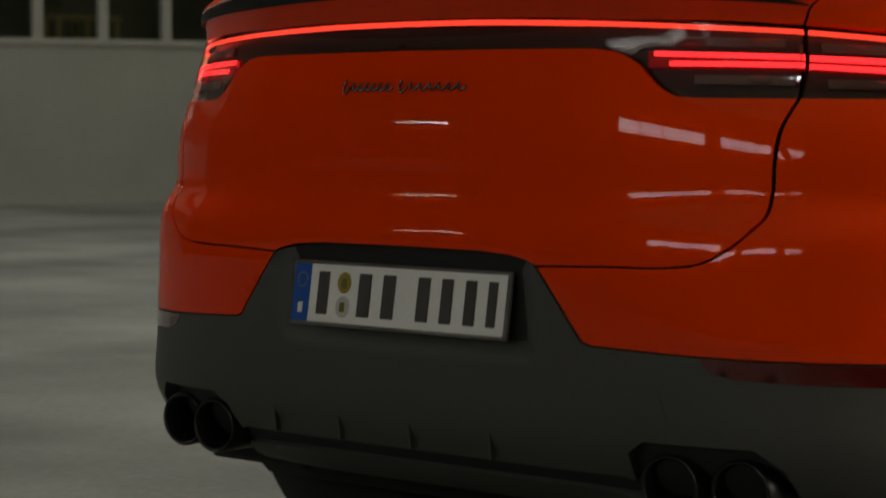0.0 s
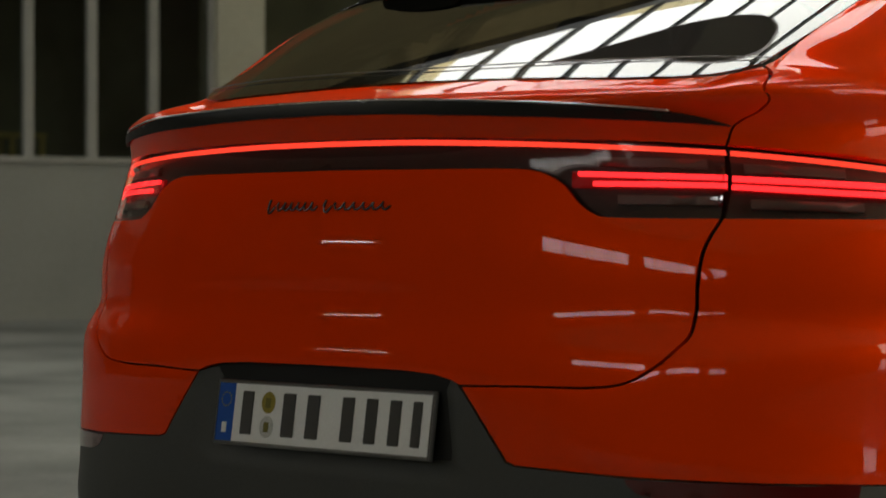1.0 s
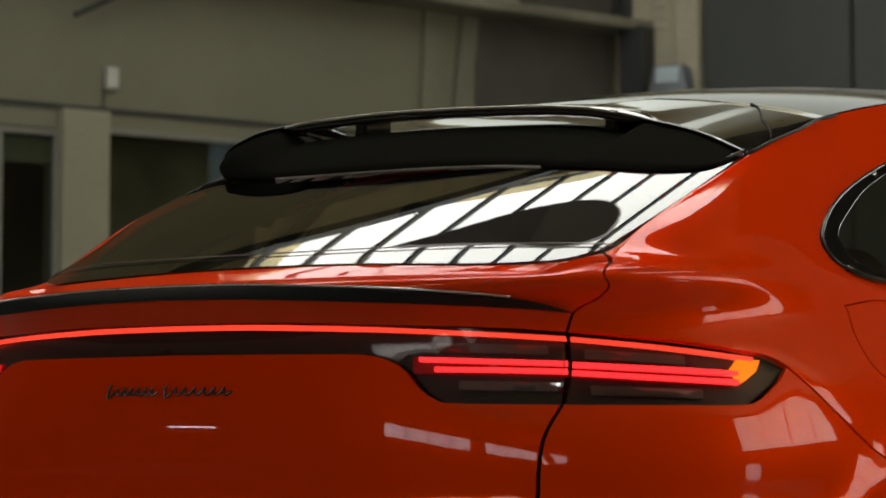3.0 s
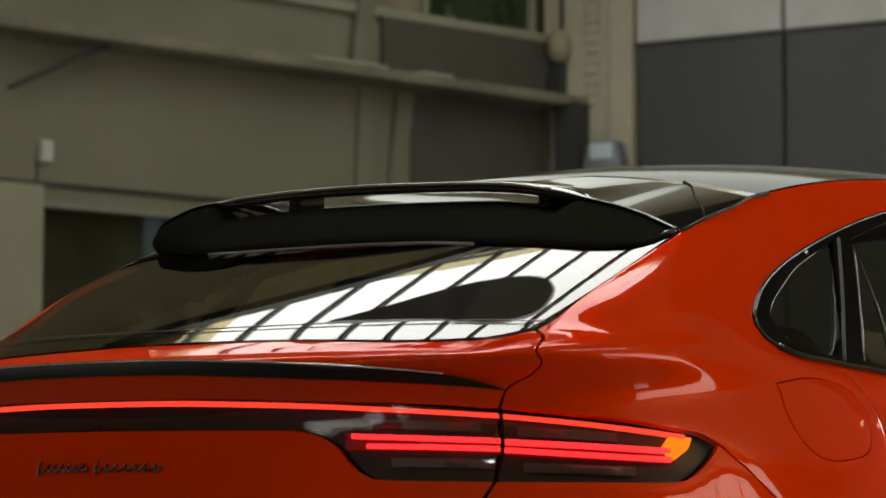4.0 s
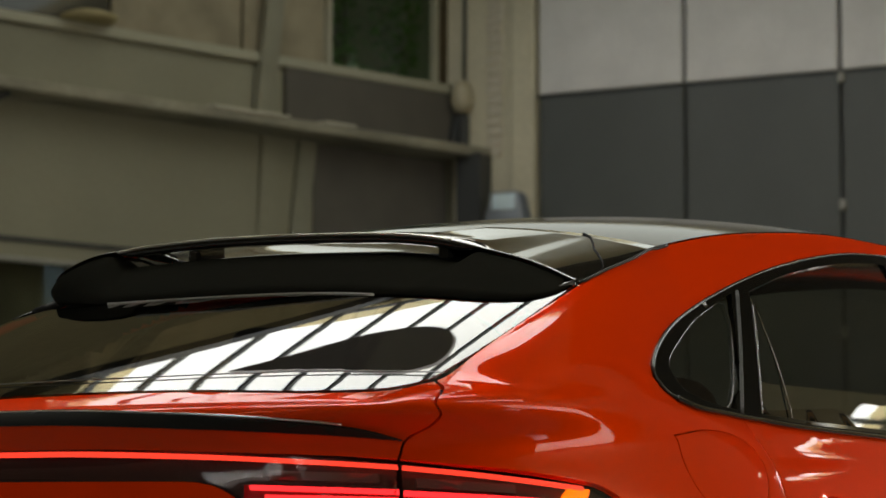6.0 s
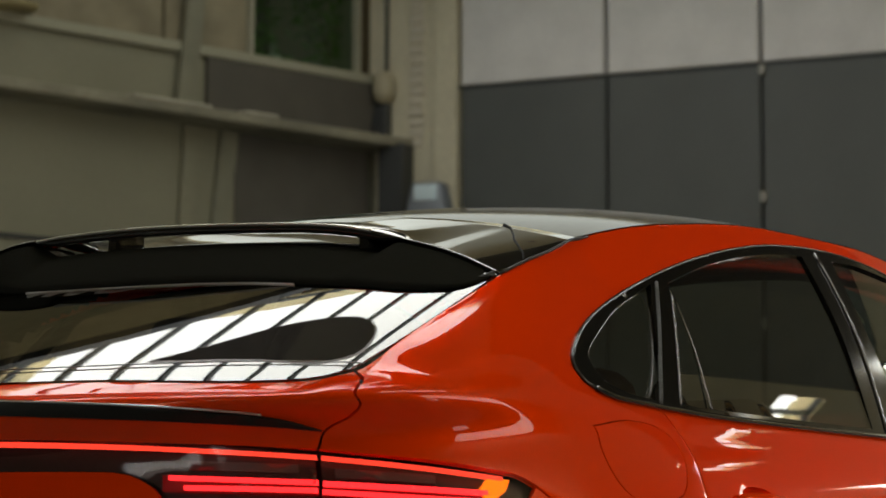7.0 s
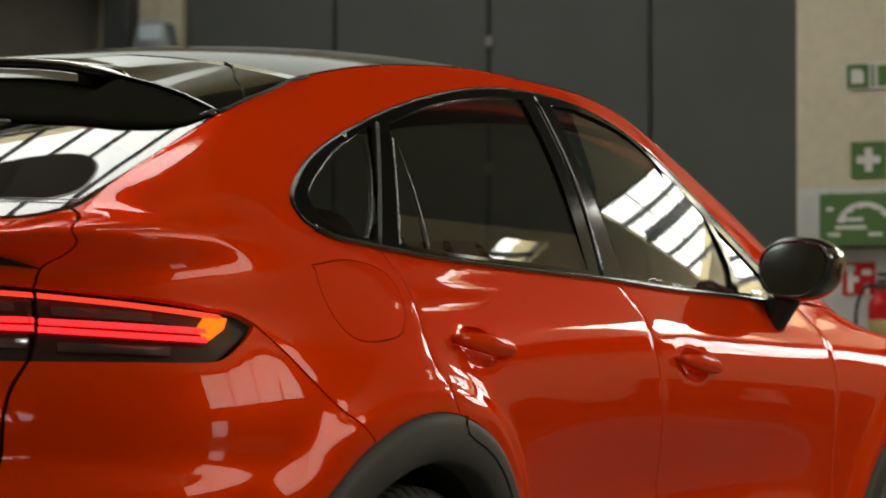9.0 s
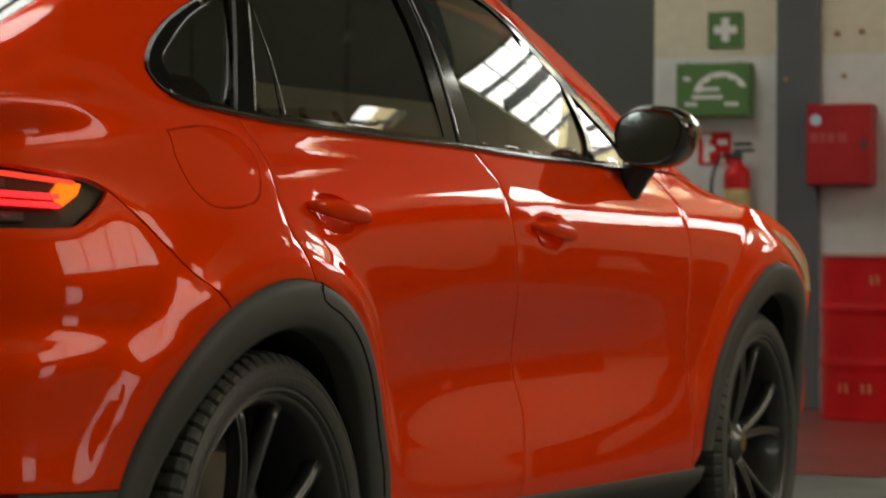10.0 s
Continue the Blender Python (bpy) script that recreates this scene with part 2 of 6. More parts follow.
BLUNT = table([(0.3, 5.0), (0.42, 4.7), (0.5, 4.3), (0.6, 4.2), (0.7, 4.0), (0.75, 3.85), (0.775, 3.6), (0.80, 3.36), (0.86, 3.32), (0.9, 3.25), (0.98, 3.1), (1.1, 3.1), (1.135, 3.4), (1.17, 4.4), (1.2, 5.6), (1.25, 7.2), (1.3, 8.0), (1.5, 8.0)], 0.2, 1.6, 0.014)
BELT = table([(0.3, 1.10), (1.1, 1.11), (2.0, 1.12), (3.0, 1.08), (3.6, 1.06), (4.0, 1.04), (4.4, 0.985), (4.8, 0.87), (5.0, 0.80)], 0.0, 5.0, 0.05)
RAIL = table([(0.8, 1.385), (1.1, 1.47), (1.5, 1.545), (2.0, 1.585), (2.4, 1.586), (2.65, 1.566), (2.9, 1.508), (3.1, 1.439), (3.3, 1.359), (3.6, 1.220), (3.85, 1.10), (4.2, 1.05)], 0.5, 5.0, 0.06)
RAIL_X = table([(0.8, 0.70), (1.2, 0.675), (2.0, 0.66), (2.8, 0.66), (3.4, 0.72), (3.9, 0.80)], 0.5, 5.0, 0.08)
RIDGE = table([(0.6, 1.39), (0.8, 1.455), (1.0, 1.515), (1.3, 1.585), (1.8, 1.643), (2.4, 1.668), (2.9, 1.645), (3.15, 1.585), (3.5, 1.41), (3.8, 1.24), (3.95, 1.15), (4.2, 1.10), (4.7, 0.98), (4.94, 0.85)], 0.5, 5.0, 0.05)


def flank(y, z):
    """Half width of the body beside (y, z), from the sill up to the roof's edge."""
    y, z = np.asarray(y, float), np.asarray(z, float)
    b = BELT(y)
    low = FLANK(np.minimum(z + (1.12 - b) * np.clip((z - 0.6) / 0.5, 0, 1), 1.12))
    for yw, s in ((1.105, 0.020), (4.0, 0.016)):
        low = low + s * np.exp(-((y - yw) / 0.42) ** 2 - ((z - 0.83) / 0.17) ** 2)
    low = low - 0.042 * np.exp(-(((y - 2.4) / 0.75) ** 4) - ((z - 0.67) / 0.13) ** 2)
    low = low + 0.014 * np.exp(-((y - 2.4) / 0.9) ** 2 - ((z - 0.40) / 0.07) ** 2)
    top, xr = RAIL(y), RAIL_X(y)
    h = np.clip((z - b) / np.maximum(top - b, 0.02), 0, 1.15)
    xb = FLANK(1.12)
    up = (xb - xr) * (0.80 * h + 0.20 * h * h)
    nose = np.clip((y - 3.9) / 1.04, 0, 1)
    return (low - up) * (1 - 0.16 * nose**2.6)


def skin(u, z, tail=None):
    u, z = np.asarray(u, float), np.asarray(z, float)
    a = np.clip(np.abs(u), 0, 1)
    c = np.sign(u) * a**1.7 / (a**1.7 + (1 - a) ** 1.7) * (math.pi / 2)
    n = BLUNT(z)
    xs = flank(YC, z)
    y0 = np.minimum((tail or TAIL)(z), YC - 0.02)
    if tail is None:
        v = np.clip((np.abs(u) - 0.37) / 0.11, 0, 1)
        y0 = y0 + SHELF(z) * (1 - v * v * (3 - 2 * v))
    s, k = np.sin(c), np.cos(c)
    x = xs * np.sign(s) * np.abs(s) ** (2 / n)
    y = YC - (YC - y0) * np.abs(k) ** (2 / n)
    far = u > 1
    yf = YC + (u - 1)
    x = np.where(far, flank(yf, z), x)
    y = np.where(far, yf, y)
    for yw, rc in ((1.055, 0.563), (3.995, 0.575)):
        r = np.hypot(y - yw, z - 0.372)
        x = x + np.sign(x) * 0.023 / (1 + np.exp(np.clip((r - rc) / 0.012, -40, 40))) * np.clip((z - 0.45) / 0.2, 0, 1)
    return np.stack([x, y, z + 0 * x], -1)


PANE_BOW, PANE_TURN = 0.02, 0.10


def pane_skin(u, z):
    """The rear window's own gentle sweep, bowed a little across the car."""
    p = skin(u, z, lambda q: 0.395 + 2.10 * (np.asarray(q, float) - 1.20) + 0.5 * (np.asarray(q, float) - 1.20) ** 2)
    q = p[..., 2] - 1.20
    p[..., 1] = 0.388 + 2.10 * q + 0.5 * q * q + PANE_BOW * p[..., 0] ** 2 + PANE_TURN * p[..., 0] ** 4
    return p


def even(a):
    b = np.clip(a, 0, 1) ** (1 / 1.7)
    return b / (b + np.clip(1 - a, 0, 1) ** (1 / 1.7))


def u_of_x(x, z):
    """The chart's u at half width x on the tail."""
    return even(np.arcsin(np.clip(x / flank(YC, z), 0, 1) ** (BLUNT(z) / 2)) / (math.pi / 2))


def u_of_y(y, z):
    """The chart's u at y on the flank."""
    y, z = np.asarray(y, float), np.asarray(z, float)
    y0 = np.minimum(TAIL(z), YC - 0.02)
    k = np.clip((YC - y) / (YC - y0), 0, 1) ** (BLUNT(z) / 2)
    return np.where(y > YC, 1 + y - YC, even(np.arccos(k) / (math.pi / 2)))

# ---- the car ----
def arc(yc, zc, r, a0, a1, n=28):
    """Chart points on a circle of the flank, angles in degrees from the tail's side over the top."""
    a = np.radians(np.linspace(a0, a1, n))
    y, z = yc - r * np.cos(a), zc + r * np.sin(a)
    return np.stack([u_of_y(y, z), z], -1)


def rail_line(y0, y1, n=24):
    y = np.linspace(y0, y1, n)
    return np.stack([u_of_y(y, RAIL(y)), RAIL(y)], -1)


def flip(line):
    return np.array(line)[::-1]


def both(line):
    """An outline of the right half, from the middle's foot round to the middle's top, joined to its mirror image."""
    L = np.array(line, float)
    return np.vstack([L, (L * (-1, 1))[::-1]])


def side_line(points, n=6):
    """Chart points of a smooth line on the flank, given as (y, z)."""
    P = spline(points, n)
    return np.stack([u_of_y(P[:, 0], P[:, 1]), P[:, 1]], -1)


SHUT = spline([(0.171, 0.689), (0.244, 0.693), (0.311, 0.695), (0.351, 0.704), (0.379, 0.729), (0.399, 0.755), (0.416, 0.780), (0.423, 0.814), (0.424, 0.857), (0.432, 0.909), (0.450, 0.958)])
SHUT_UP = spline([(0.465, 1.070), (0.477, 1.094), (0.4887, 1.1069), (0.5117, 1.1236), (0.5224, 1.1449), (0.4895, 1.1737), (0.4163, 1.1994)])
LAMP_LOW = spline([(0.0, 1.041), (0.15, 1.040), (0.262, 1.0385), (0.290, 1.035), (0.306, 1.027), (0.320, 1.012), (0.332, 0.985), (0.345, 0.967), (0.363, 0.960), (0.450, 0.958)])
LAMP_TAIL = spline([(0.450, 0.958), (0.530, 0.9575), (0.600, 0.958), (0.618, 0.966), (0.630, 0.980), (0.645, 1.001), (0.654, 1.019)])
LAMP_TIP = spline([(0.654, 1.019), (0.642, 1.031), (0.627, 1.038), (0.572, 1.053), (0.525, 1.061), (0.465, 1.070)])
LAMP_TOP = spline([(0.465, 1.070), (0.40, 1.0755), (0.337, 1.0795), (0.2, 1.087), (0.10, 1.0885), (0.0, 1.0885)])
GLASS_LOW = spline([(0.0, 1.197), (0.0846, 1.1939), (0.2523, 1.1844), (0.3510, 1.1831), (0.3900, 1.1876), (0.4163, 1.1994)])
GLASS_SIDE = spline([(0.4163, 1.1994), (0.4208, 1.2405), (0.4435, 1.2850), (0.4977, 1.3369), (0.5690, 1.3874)])
SEAM = spline([(0.654, 1.019), (0.707, 0.940), (0.772, 0.862), (0.8048, 0.8214)])
BUMP = np.array([(0.171, 0.689), (0.218, 0.573), (0.228, 0.567), (0.348, 0.560)])
DOOR_R = side_line([(1.0852, 1.1600), (1.1018, 1.1270), (1.1167, 1.0820), (1.0981, 0.9960), (1.1193, 0.9170), (1.1432, 0.8670)])
DOOR_B = spline([(1.936, 1.136), (2.000, 1.061), (2.006, 0.970), (2.039, 0.849), (2.12, 0.70), (2.150, 0.590), (2.110, 0.49), (2.055, 0.368)])
DOOR_F = spline([(3.13, 1.095), (3.19, 1.033), (3.182, 0.975), (3.171, 0.830), (3.19, 0.68), (3.238, 0.550), (3.272, 0.335)])
DLO_TOP = side_line([(0.8472, 1.2232), (0.8688, 1.2493), (0.9570, 1.2997), (1.0974, 1.3520), (1.3540, 1.4300), (1.5840, 1.4860), (1.8180, 1.5280), (2.0000, 1.5480), (2.2670, 1.5560), (2.5460, 1.5260), (2.8020, 1.4440), (2.9980, 1.3170), (3.1480, 1.2020), (3.2250, 1.1350)])
DLO_LOW = side_line([(3.2250, 1.1350), (3.1800, 1.1180), (3.0600, 1.1180), (2.6500, 1.1240), (2.3280, 1.1290), (2.0310, 1.1380), (1.6560, 1.1440), (1.2880, 1.1520), (1.0890, 1.1630), (0.9388, 1.1729), (0.8648, 1.1945), (0.8472, 1.2232)])
RY, FY, WZ, RO = 1.068, 3.995, 0.372, 0.500

FUEL = spline([(0.7839, 1.1209), (0.8631, 1.1340), (0.9199, 1.1220), (0.934, 1.078), (0.903, 1.022), (0.870, 1.001), (0.802, 0.994), (0.770, 1.022), (0.764, 1.075), (0.7839, 1.1209)])[:-1]


def oval(u, z, a, b, n=28, lean=0.0):
    w = np.linspace(0, 2 * math.pi, n, endpoint=False)
    p, q = np.sign(np.cos(w)) * np.abs(np.cos(w)) ** 0.8 * a, np.sign(np.sin(w)) * np.abs(np.sin(w)) ** 0.8 * b
    return np.stack([u + p, z + q + lean * p], -1)


CUPS = {"rear_door": oval(1.155, 0.988, 0.070, 0.036, lean=-0.06), "front_door": oval(2.215, 0.958, 0.078, 0.036, lean=-0.06)}

car = thing("coupe_suv", "glossy orange coupe SUV with black spoilers parked on concrete", "car")


def panel(name, loop, material=PAINT, label="", sides=2, **kw):
    """One panel on the right flank and its twin on the left."""
    made = []
    for s in range(sides):
        made.append(chart_patch(name, skin, loop, material, car, label, mirror=s == 1, roll=0.0011, **kw))
    return made


# tail
ARCH_TOP = arc(RY, WZ, RO, 64, 97, 16)
SEAM[-1] = ARCH_TOP[0]
tailgate = panel("tailgate", both(np.vstack([[(0.0, 0.709), (0.10, 0.708), (0.14, 0.704), (0.160, 0.697)], SHUT, flip(LAMP_LOW)[1:]])), sides=1, gap=0.0018, label="orange tailgate with a broad smooth face")[0]
panel("tailgate_upper", both(np.vstack([flip(LAMP_TOP), SHUT_UP[1:], flip(GLASS_LOW)[1:]])), sides=1, gap=0.0010, step=0.007)
panel("rear_bumper", np.vstack([SHUT, LAMP_TAIL[1:], SEAM[1:], arc(RY, WZ, RO, 64, 20)[1:], [(0.535, 0.554)], flip(BUMP)]), gap=0.0018, step=0.012, label="orange rear bumper corner")
panel("quarter_panel", np.vstack([SHUT_UP, GLASS_SIDE[1:], rail_line(0.97, 3.86, 40), flip(DLO_TOP), flip(DLO_LOW)[1:19], DOOR_R[1:], flip(ARCH_TOP), flip(SEAM)[1:], LAMP_TIP[1:-1]]), gap=0.0011, holes=[FUEL], step=0.011, label="orange side frame round the windows")
panel("rear_door", np.vstack([flip(DOOR_R), flip(DLO_LOW)[19:42], [(1.936, 1.136)], DOOR_B[1:], [(1.415, 0.382)], arc(RY, WZ, RO, 170, 98, 24)]), gap=0.0014, step=0.011, holes=[CUPS["rear_door"]])
panel("front_door", np.vstack([flip(DOOR_B), flip(DLO_LOW)[44:], DOOR_F, [(2.7, 0.350)]]), gap=0.0014, holes=[CUPS["front_door"]])
panel("fuel_flap", FUEL, gap=0.0007, sides=1)
NOSE = [(3.71, 1.08), (3.90, 1.05), (4.08, 1.01), (4.35, 0.945), (4.60, 0.85), (4.72, 0.77), (4.77, 0.68), (4.77, 0.42)]
panel("front_fender", np.vstack([flip(DOOR_F), [(3.10, 1.118), (3.40, 1.115), (3.65, 1.085)], spline(NOSE), arc(FY, WZ, RO + 0.012, 176, 2, 40)]), gap=0.0014, step=0.012)
def valance_skin(u, z):
    """The lower bumper's skin, sunk behind the number plate."""
    p = skin(u, z)
    w = np.clip((0.31 - np.abs(p[..., 0])) / 0.03, 0, 1) * np.clip((p[..., 2] - 0.545) / 0.02, 0, 1)
    p[..., 1] += 0.022 * w * w * (3 - 2 * w)
    return p


VALANCE = both(np.vstack([[(0.0, 0.356), (0.15, 0.356), (0.218, 0.357), (0.232, 0.352), (0.240, 0.40), (0.262, 0.421), (0.385, 0.421), (0.412, 0.39), (0.424, 0.33), (0.50, 0.335), (0.62, 0.36)], arc(RY, WZ, RO, 4, 20, 8), [(0.535, 0.554)], flip(BUMP), [(0.160, 0.697), (0.14, 0.704), (0.10, 0.708), (0.0, 0.709)]]))
valance = chart_patch("rear_valance", valance_skin, VALANCE, CLADDING, car, "dark grey textured lower bumper", gap=0.001, flange=0.03)
chart_patch("rear_window", pane_skin, both(np.vstack([GLASS_LOW, GLASS_SIDE[1:], [(0.45, 1.41), (0.0, 1.42)]])), TINT, car, "sloping tinted rear window", gap=0.002, flange=0.004)

us = np.linspace(-0.43, 0.43, 60)
P = pane_skin(us, 1.222 - 0.014 * (us / 0.43) ** 2)
tube("window_line", P + (0, -0.0015, 0.003), 0.0012, STEEL, bpy.data.objects["rear_window"], n=6)

# dark body under the gaps
us, zs = np.concatenate([np.linspace(0, 1, 60), np.linspace(1.03, 4.75, 90)]), np.linspace(0.33, 1.19, 40)
for s in (1, -1):
    U, Z = np.meshgrid(us, zs)
    V = skin(U, Z)
    V = V * (0.955, 1, 1) + (0, 0.02, 0)
    keep = np.hypot(V[..., 1] - RY, V[..., 2] - WZ) > 0.46
    keep &= np.hypot(V[..., 1] - FY, V[..., 2] - WZ) > 0.46
    F = []
    n = len(us)
    for i in range(len(zs) - 1):
        for j in range(n - 1):
            if keep[i, j] and keep[i + 1, j] and keep[i, j + 1] and keep[i + 1, j + 1] and Z[i + 1, j] < (1.14 if U[i, j] < 0.5 else BELT(V[i, j, 1]) - 0.03):
                q = (i * n + j, i * n + j + 1, (i + 1) * n + j + 1, (i + 1) * n + j)
                F.append(q if s > 0 else q[::-1])
    raw("body_shell", V.reshape(-1, 3) * (s, 1, 1), F, UNDER, car)

us, zs = np.linspace(0.45, 1.32, 77), np.linspace(1.10, 1.47, 33)
for s in (1, -1):
    U, Z = np.meshgrid(us, zs)
    V = skin(U, Z) * (0.955, 1, 1) + (0, 0.025, 0)
    edge_u = np.interp(Z, GLASS_SIDE[:, 1], GLASS_SIDE[:, 0])
    F, n = [], len(us)
    for i in range(len(zs) - 1):
        for j in range(n - 1):
            over = s < 0 and V[i, j, 2] > 1.275 + 0.39 * (V[i, j, 1] - 0.927)
            if U[i, j] > edge_u[i, j] + 0.01 and (U[i, j + 1] < 0.86 or over):
                q = (i * n + j, i * n + j + 1, (i + 1) * n + j + 1, (i + 1) * n + j)
                F.append(q if s > 0 else q[::-1])
    raw("pillar_lining", V.reshape(-1, 3) * (s, 1, 1), F, UNDER, car, "black lining inside the rear pillar")

# wheel arch claddings, liners, sills
for yc, ro, a0, a1, nm in ((RY, RO, 4, 176, "rear"), (FY, RO + 0.012, 2, 178, "front")):
    for s in (1, -1):
        A = np.radians(np.linspace(a0, a1, 60))
        prof = [(0.0, -0.004), (0.004, 0.006), (0.02, 0.012), (0.055, 0.010), (0.080, 0.004), (0.087, -0.006), (0.086, -0.05)]
        V, F = [], []
        for a in A:
            for d, out in prof:
                r = ro - d
                y, z = yc - r * math.cos(a), WZ + r * math.sin(a)
                yo, zo = yc - ro * math.cos(a), WZ + ro * math.sin(a)
                x = float(skin(u_of_y(yo, zo), zo)[0]) + out
                V.append((s * x, y, z))
        m = len(prof)
        for i in range(len(A) - 1):
            for k in range(m - 1):
                q = (i * m + k, (i + 1) * m + k, (i + 1) * m + k + 1, i * m + k + 1)
                F.append(q if s > 0 else q[::-1])
        V2 = []
        for a in A:
            yo, zo = yc - ro * math.cos(a), WZ + ro * math.sin(a)
            x = float(skin(u_of_y(yo, zo), zo)[0])
            V2 += [(s * (x - b), yc - (ro - d) * math.cos(a), WZ + (ro - d) * math.sin(a)) for d, b in ((0.0865, 0.045), (0.076, 0.24))]
        raw("wheel_arch_lip", V2, [(2 * i, 2 * i + 2, 2 * i + 3, 2 * i + 1)[::s] for i in range(len(A) - 1)], UNDER, car)
        trim_ob = raw("wheel_arch_trim", V, F, CLADDING, car, "matt dark grey wheel arch trim")
        if nm == "rear":
            path = [(99, 0.0), (99.5, 0.018), (100.5, 0.030), (104, 0.036)] + [(a, 0.036 + 0.00012 * (a - 104)) for a in range(110, 172, 6)]
            gap_line = []
            for a, d in path:
                w = math.radians(a)
                y, z = yc - (ro - d) * math.cos(w), WZ + (ro - d) * math.sin(w)
                yo, zo = yc - ro * math.cos(w), WZ + ro * math.sin(w)
                gap_line.append((s * (float(skin(u_of_y(yo, zo), zo)[0]) + 0.0112), y, z))
            tube("trim_gap", gap_line, 0.0022, UNDER, trim_ob, n=6)
        bm = turned([(0.44, 0.93 * s), (0.44, 0.55 * s), (0.02, 0.55 * s)], 48)
        bmesh.ops.translate(bm, verts=bm.verts, vec=(0, yc, WZ + 0.02))
        part("wheel_arch_liner", bm, UNDER, car, smooth=True)
for s in (1, -1):
    V, F = [], []
    ys = np.linspace(RY + 0.47, FY - 0.47, 40)
    for y in ys:
        z1 = 0.407 - 0.030 * (y - 1.55)
        for dz, off in ((0.0, -0.004), (-0.004, 0.004), (-0.035, 0.002), (-0.085, -0.025), (-0.14, -0.09)):
            V.append((s * (float(flank(y, max(z1 + dz, 0.25))) + off), y, z1 + dz))
    for i in range(len(ys) - 1):
        for k in range(4):
            q = (i * 5 + k, i * 5 + k + 1, (i + 1) * 5 + k + 1, (i + 1) * 5 + k)
            F.append(q if s < 0 else q[::-1])
    raw("sill_trim", V, F, CLADDING, car, "dark grey sill trim")
part("underbody", box(-0.85, 0.85, 0.55, 4.6, 0.20, 0.32, 0.03), UNDER, car)

# roof, windscreen and bonnet
def lid(x, y):
    """Top skin between the roof's edges."""
    xr, zr, zt = RAIL_X(y), RAIL(y), RIDGE(y)
    q = np.clip(np.abs(x) / xr, 0, 1.05)
    return np.stack([x, y + 0 * x, zr + (zt - zr) * (1 - q**2.4)], -1)


def edge_x(y):
    return float(RAIL_X(y)) - 0.004


def lid_loop(y0, y1, n=20):
    ys = np.linspace(y0, y1, n)
    return [(edge_x(y), y) for y in ys] + [(-edge_x(y), y) for y in ys[::-1]]


chart_patch("roof", lid, lid_loop(1.17, 3.08, 30), ROOF_BLACK, car, "gloss black roof", step=0.03, flange=0.01)
chart_patch("windscreen", lid, lid_loop(3.085, 3.86, 16), PALE_GLASS, car, "windscreen", step=0.04, flange=0.005)


def hood(x, y):
    nose = np.clip((y - 3.9) / 1.04, 0, 1)
    edge = flank(y, BELT(y)) - 0.06
    q = np.clip(np.abs(x) / edge, 0, 1.1)
    return np.stack([x, y + 0 * x, BELT(y) + 0.045 + 0.065 * (1 - q**2) - 0.06 * q**6], -1)


ys = np.linspace(3.80, 4.88, 18)
chart_patch("bonnet", hood, [(float(flank(y, BELT(y))) - 0.035, y) for y in ys] + [(0.035 - float(flank(y, BELT(y))), y) for y in ys[::-1]], PAINT, car, "orange bonnet", step=0.04)
front = box(-0.70, 0.70, 4.62, 4.90, 0.25, 0.80, 0.06, seg=3)
part("front_bumper", front, PAINT, car, smooth=True)

# ---- lamps ----
def ribbon(line, half, n=6):
    """An outline of even width round a chart line."""
    L = spline(line, n)
    t = np.gradient(L, axis=0)
    t = t / np.linalg.norm(t, axis=1)[:, None]
    nrm = np.stack([-t[:, 1], t[:, 0]], -1)
    return np.vstack([L - nrm * half, (L + nrm * half)[::-1]])


SMOKED = clear("smoked_lamp_lens", (1.0, 0.93, 0.9), alpha=0.85, spec=0.27)
CHAMBER = mat("grey_lamp_chamber", (0.13, 0.115, 0.11), 0.3, 0.2)
BAR = [(0.0, 1.082), (0.15, 1.0805), (0.30, 1.0735), (0.40, 1.0655), (0.4625, 1.0590)]
BAR_R = [(0.4662, 1.0583), (0.523, 1.049), (0.569, 1.040), (0.622, 1.0285)]
strip = chart_patch("light_strip", skin, both(np.vstack([LAMP_LOW, [(0.456, 1.0)], flip(LAMP_TIP)[:1], LAMP_TOP[1:]])), LAMP_DARK, car, "smoked full-width tail light strip", lift=-0.02, gap=0.002, flange=0.0)
chart_patch("lens", skin, both(np.vstack([LAMP_LOW, [(0.456, 1.0)], flip(LAMP_TIP)[:1], LAMP_TOP[1:]])), SMOKED, strip, gap=0.002, flange=0.004)
MIDLINE = np.vstack([flip(spline(BAR)) * (-1, 1), spline(BAR)[1:]])
chart_patch("light_bar", skin, np.vstack([MIDLINE - (0, 0.0034), (MIDLINE + (0, 0.0034))[::-1]]), BAR_GLOW, strip, "glowing red light bar", lift=-0.002, step=0.03, flange=0.004)
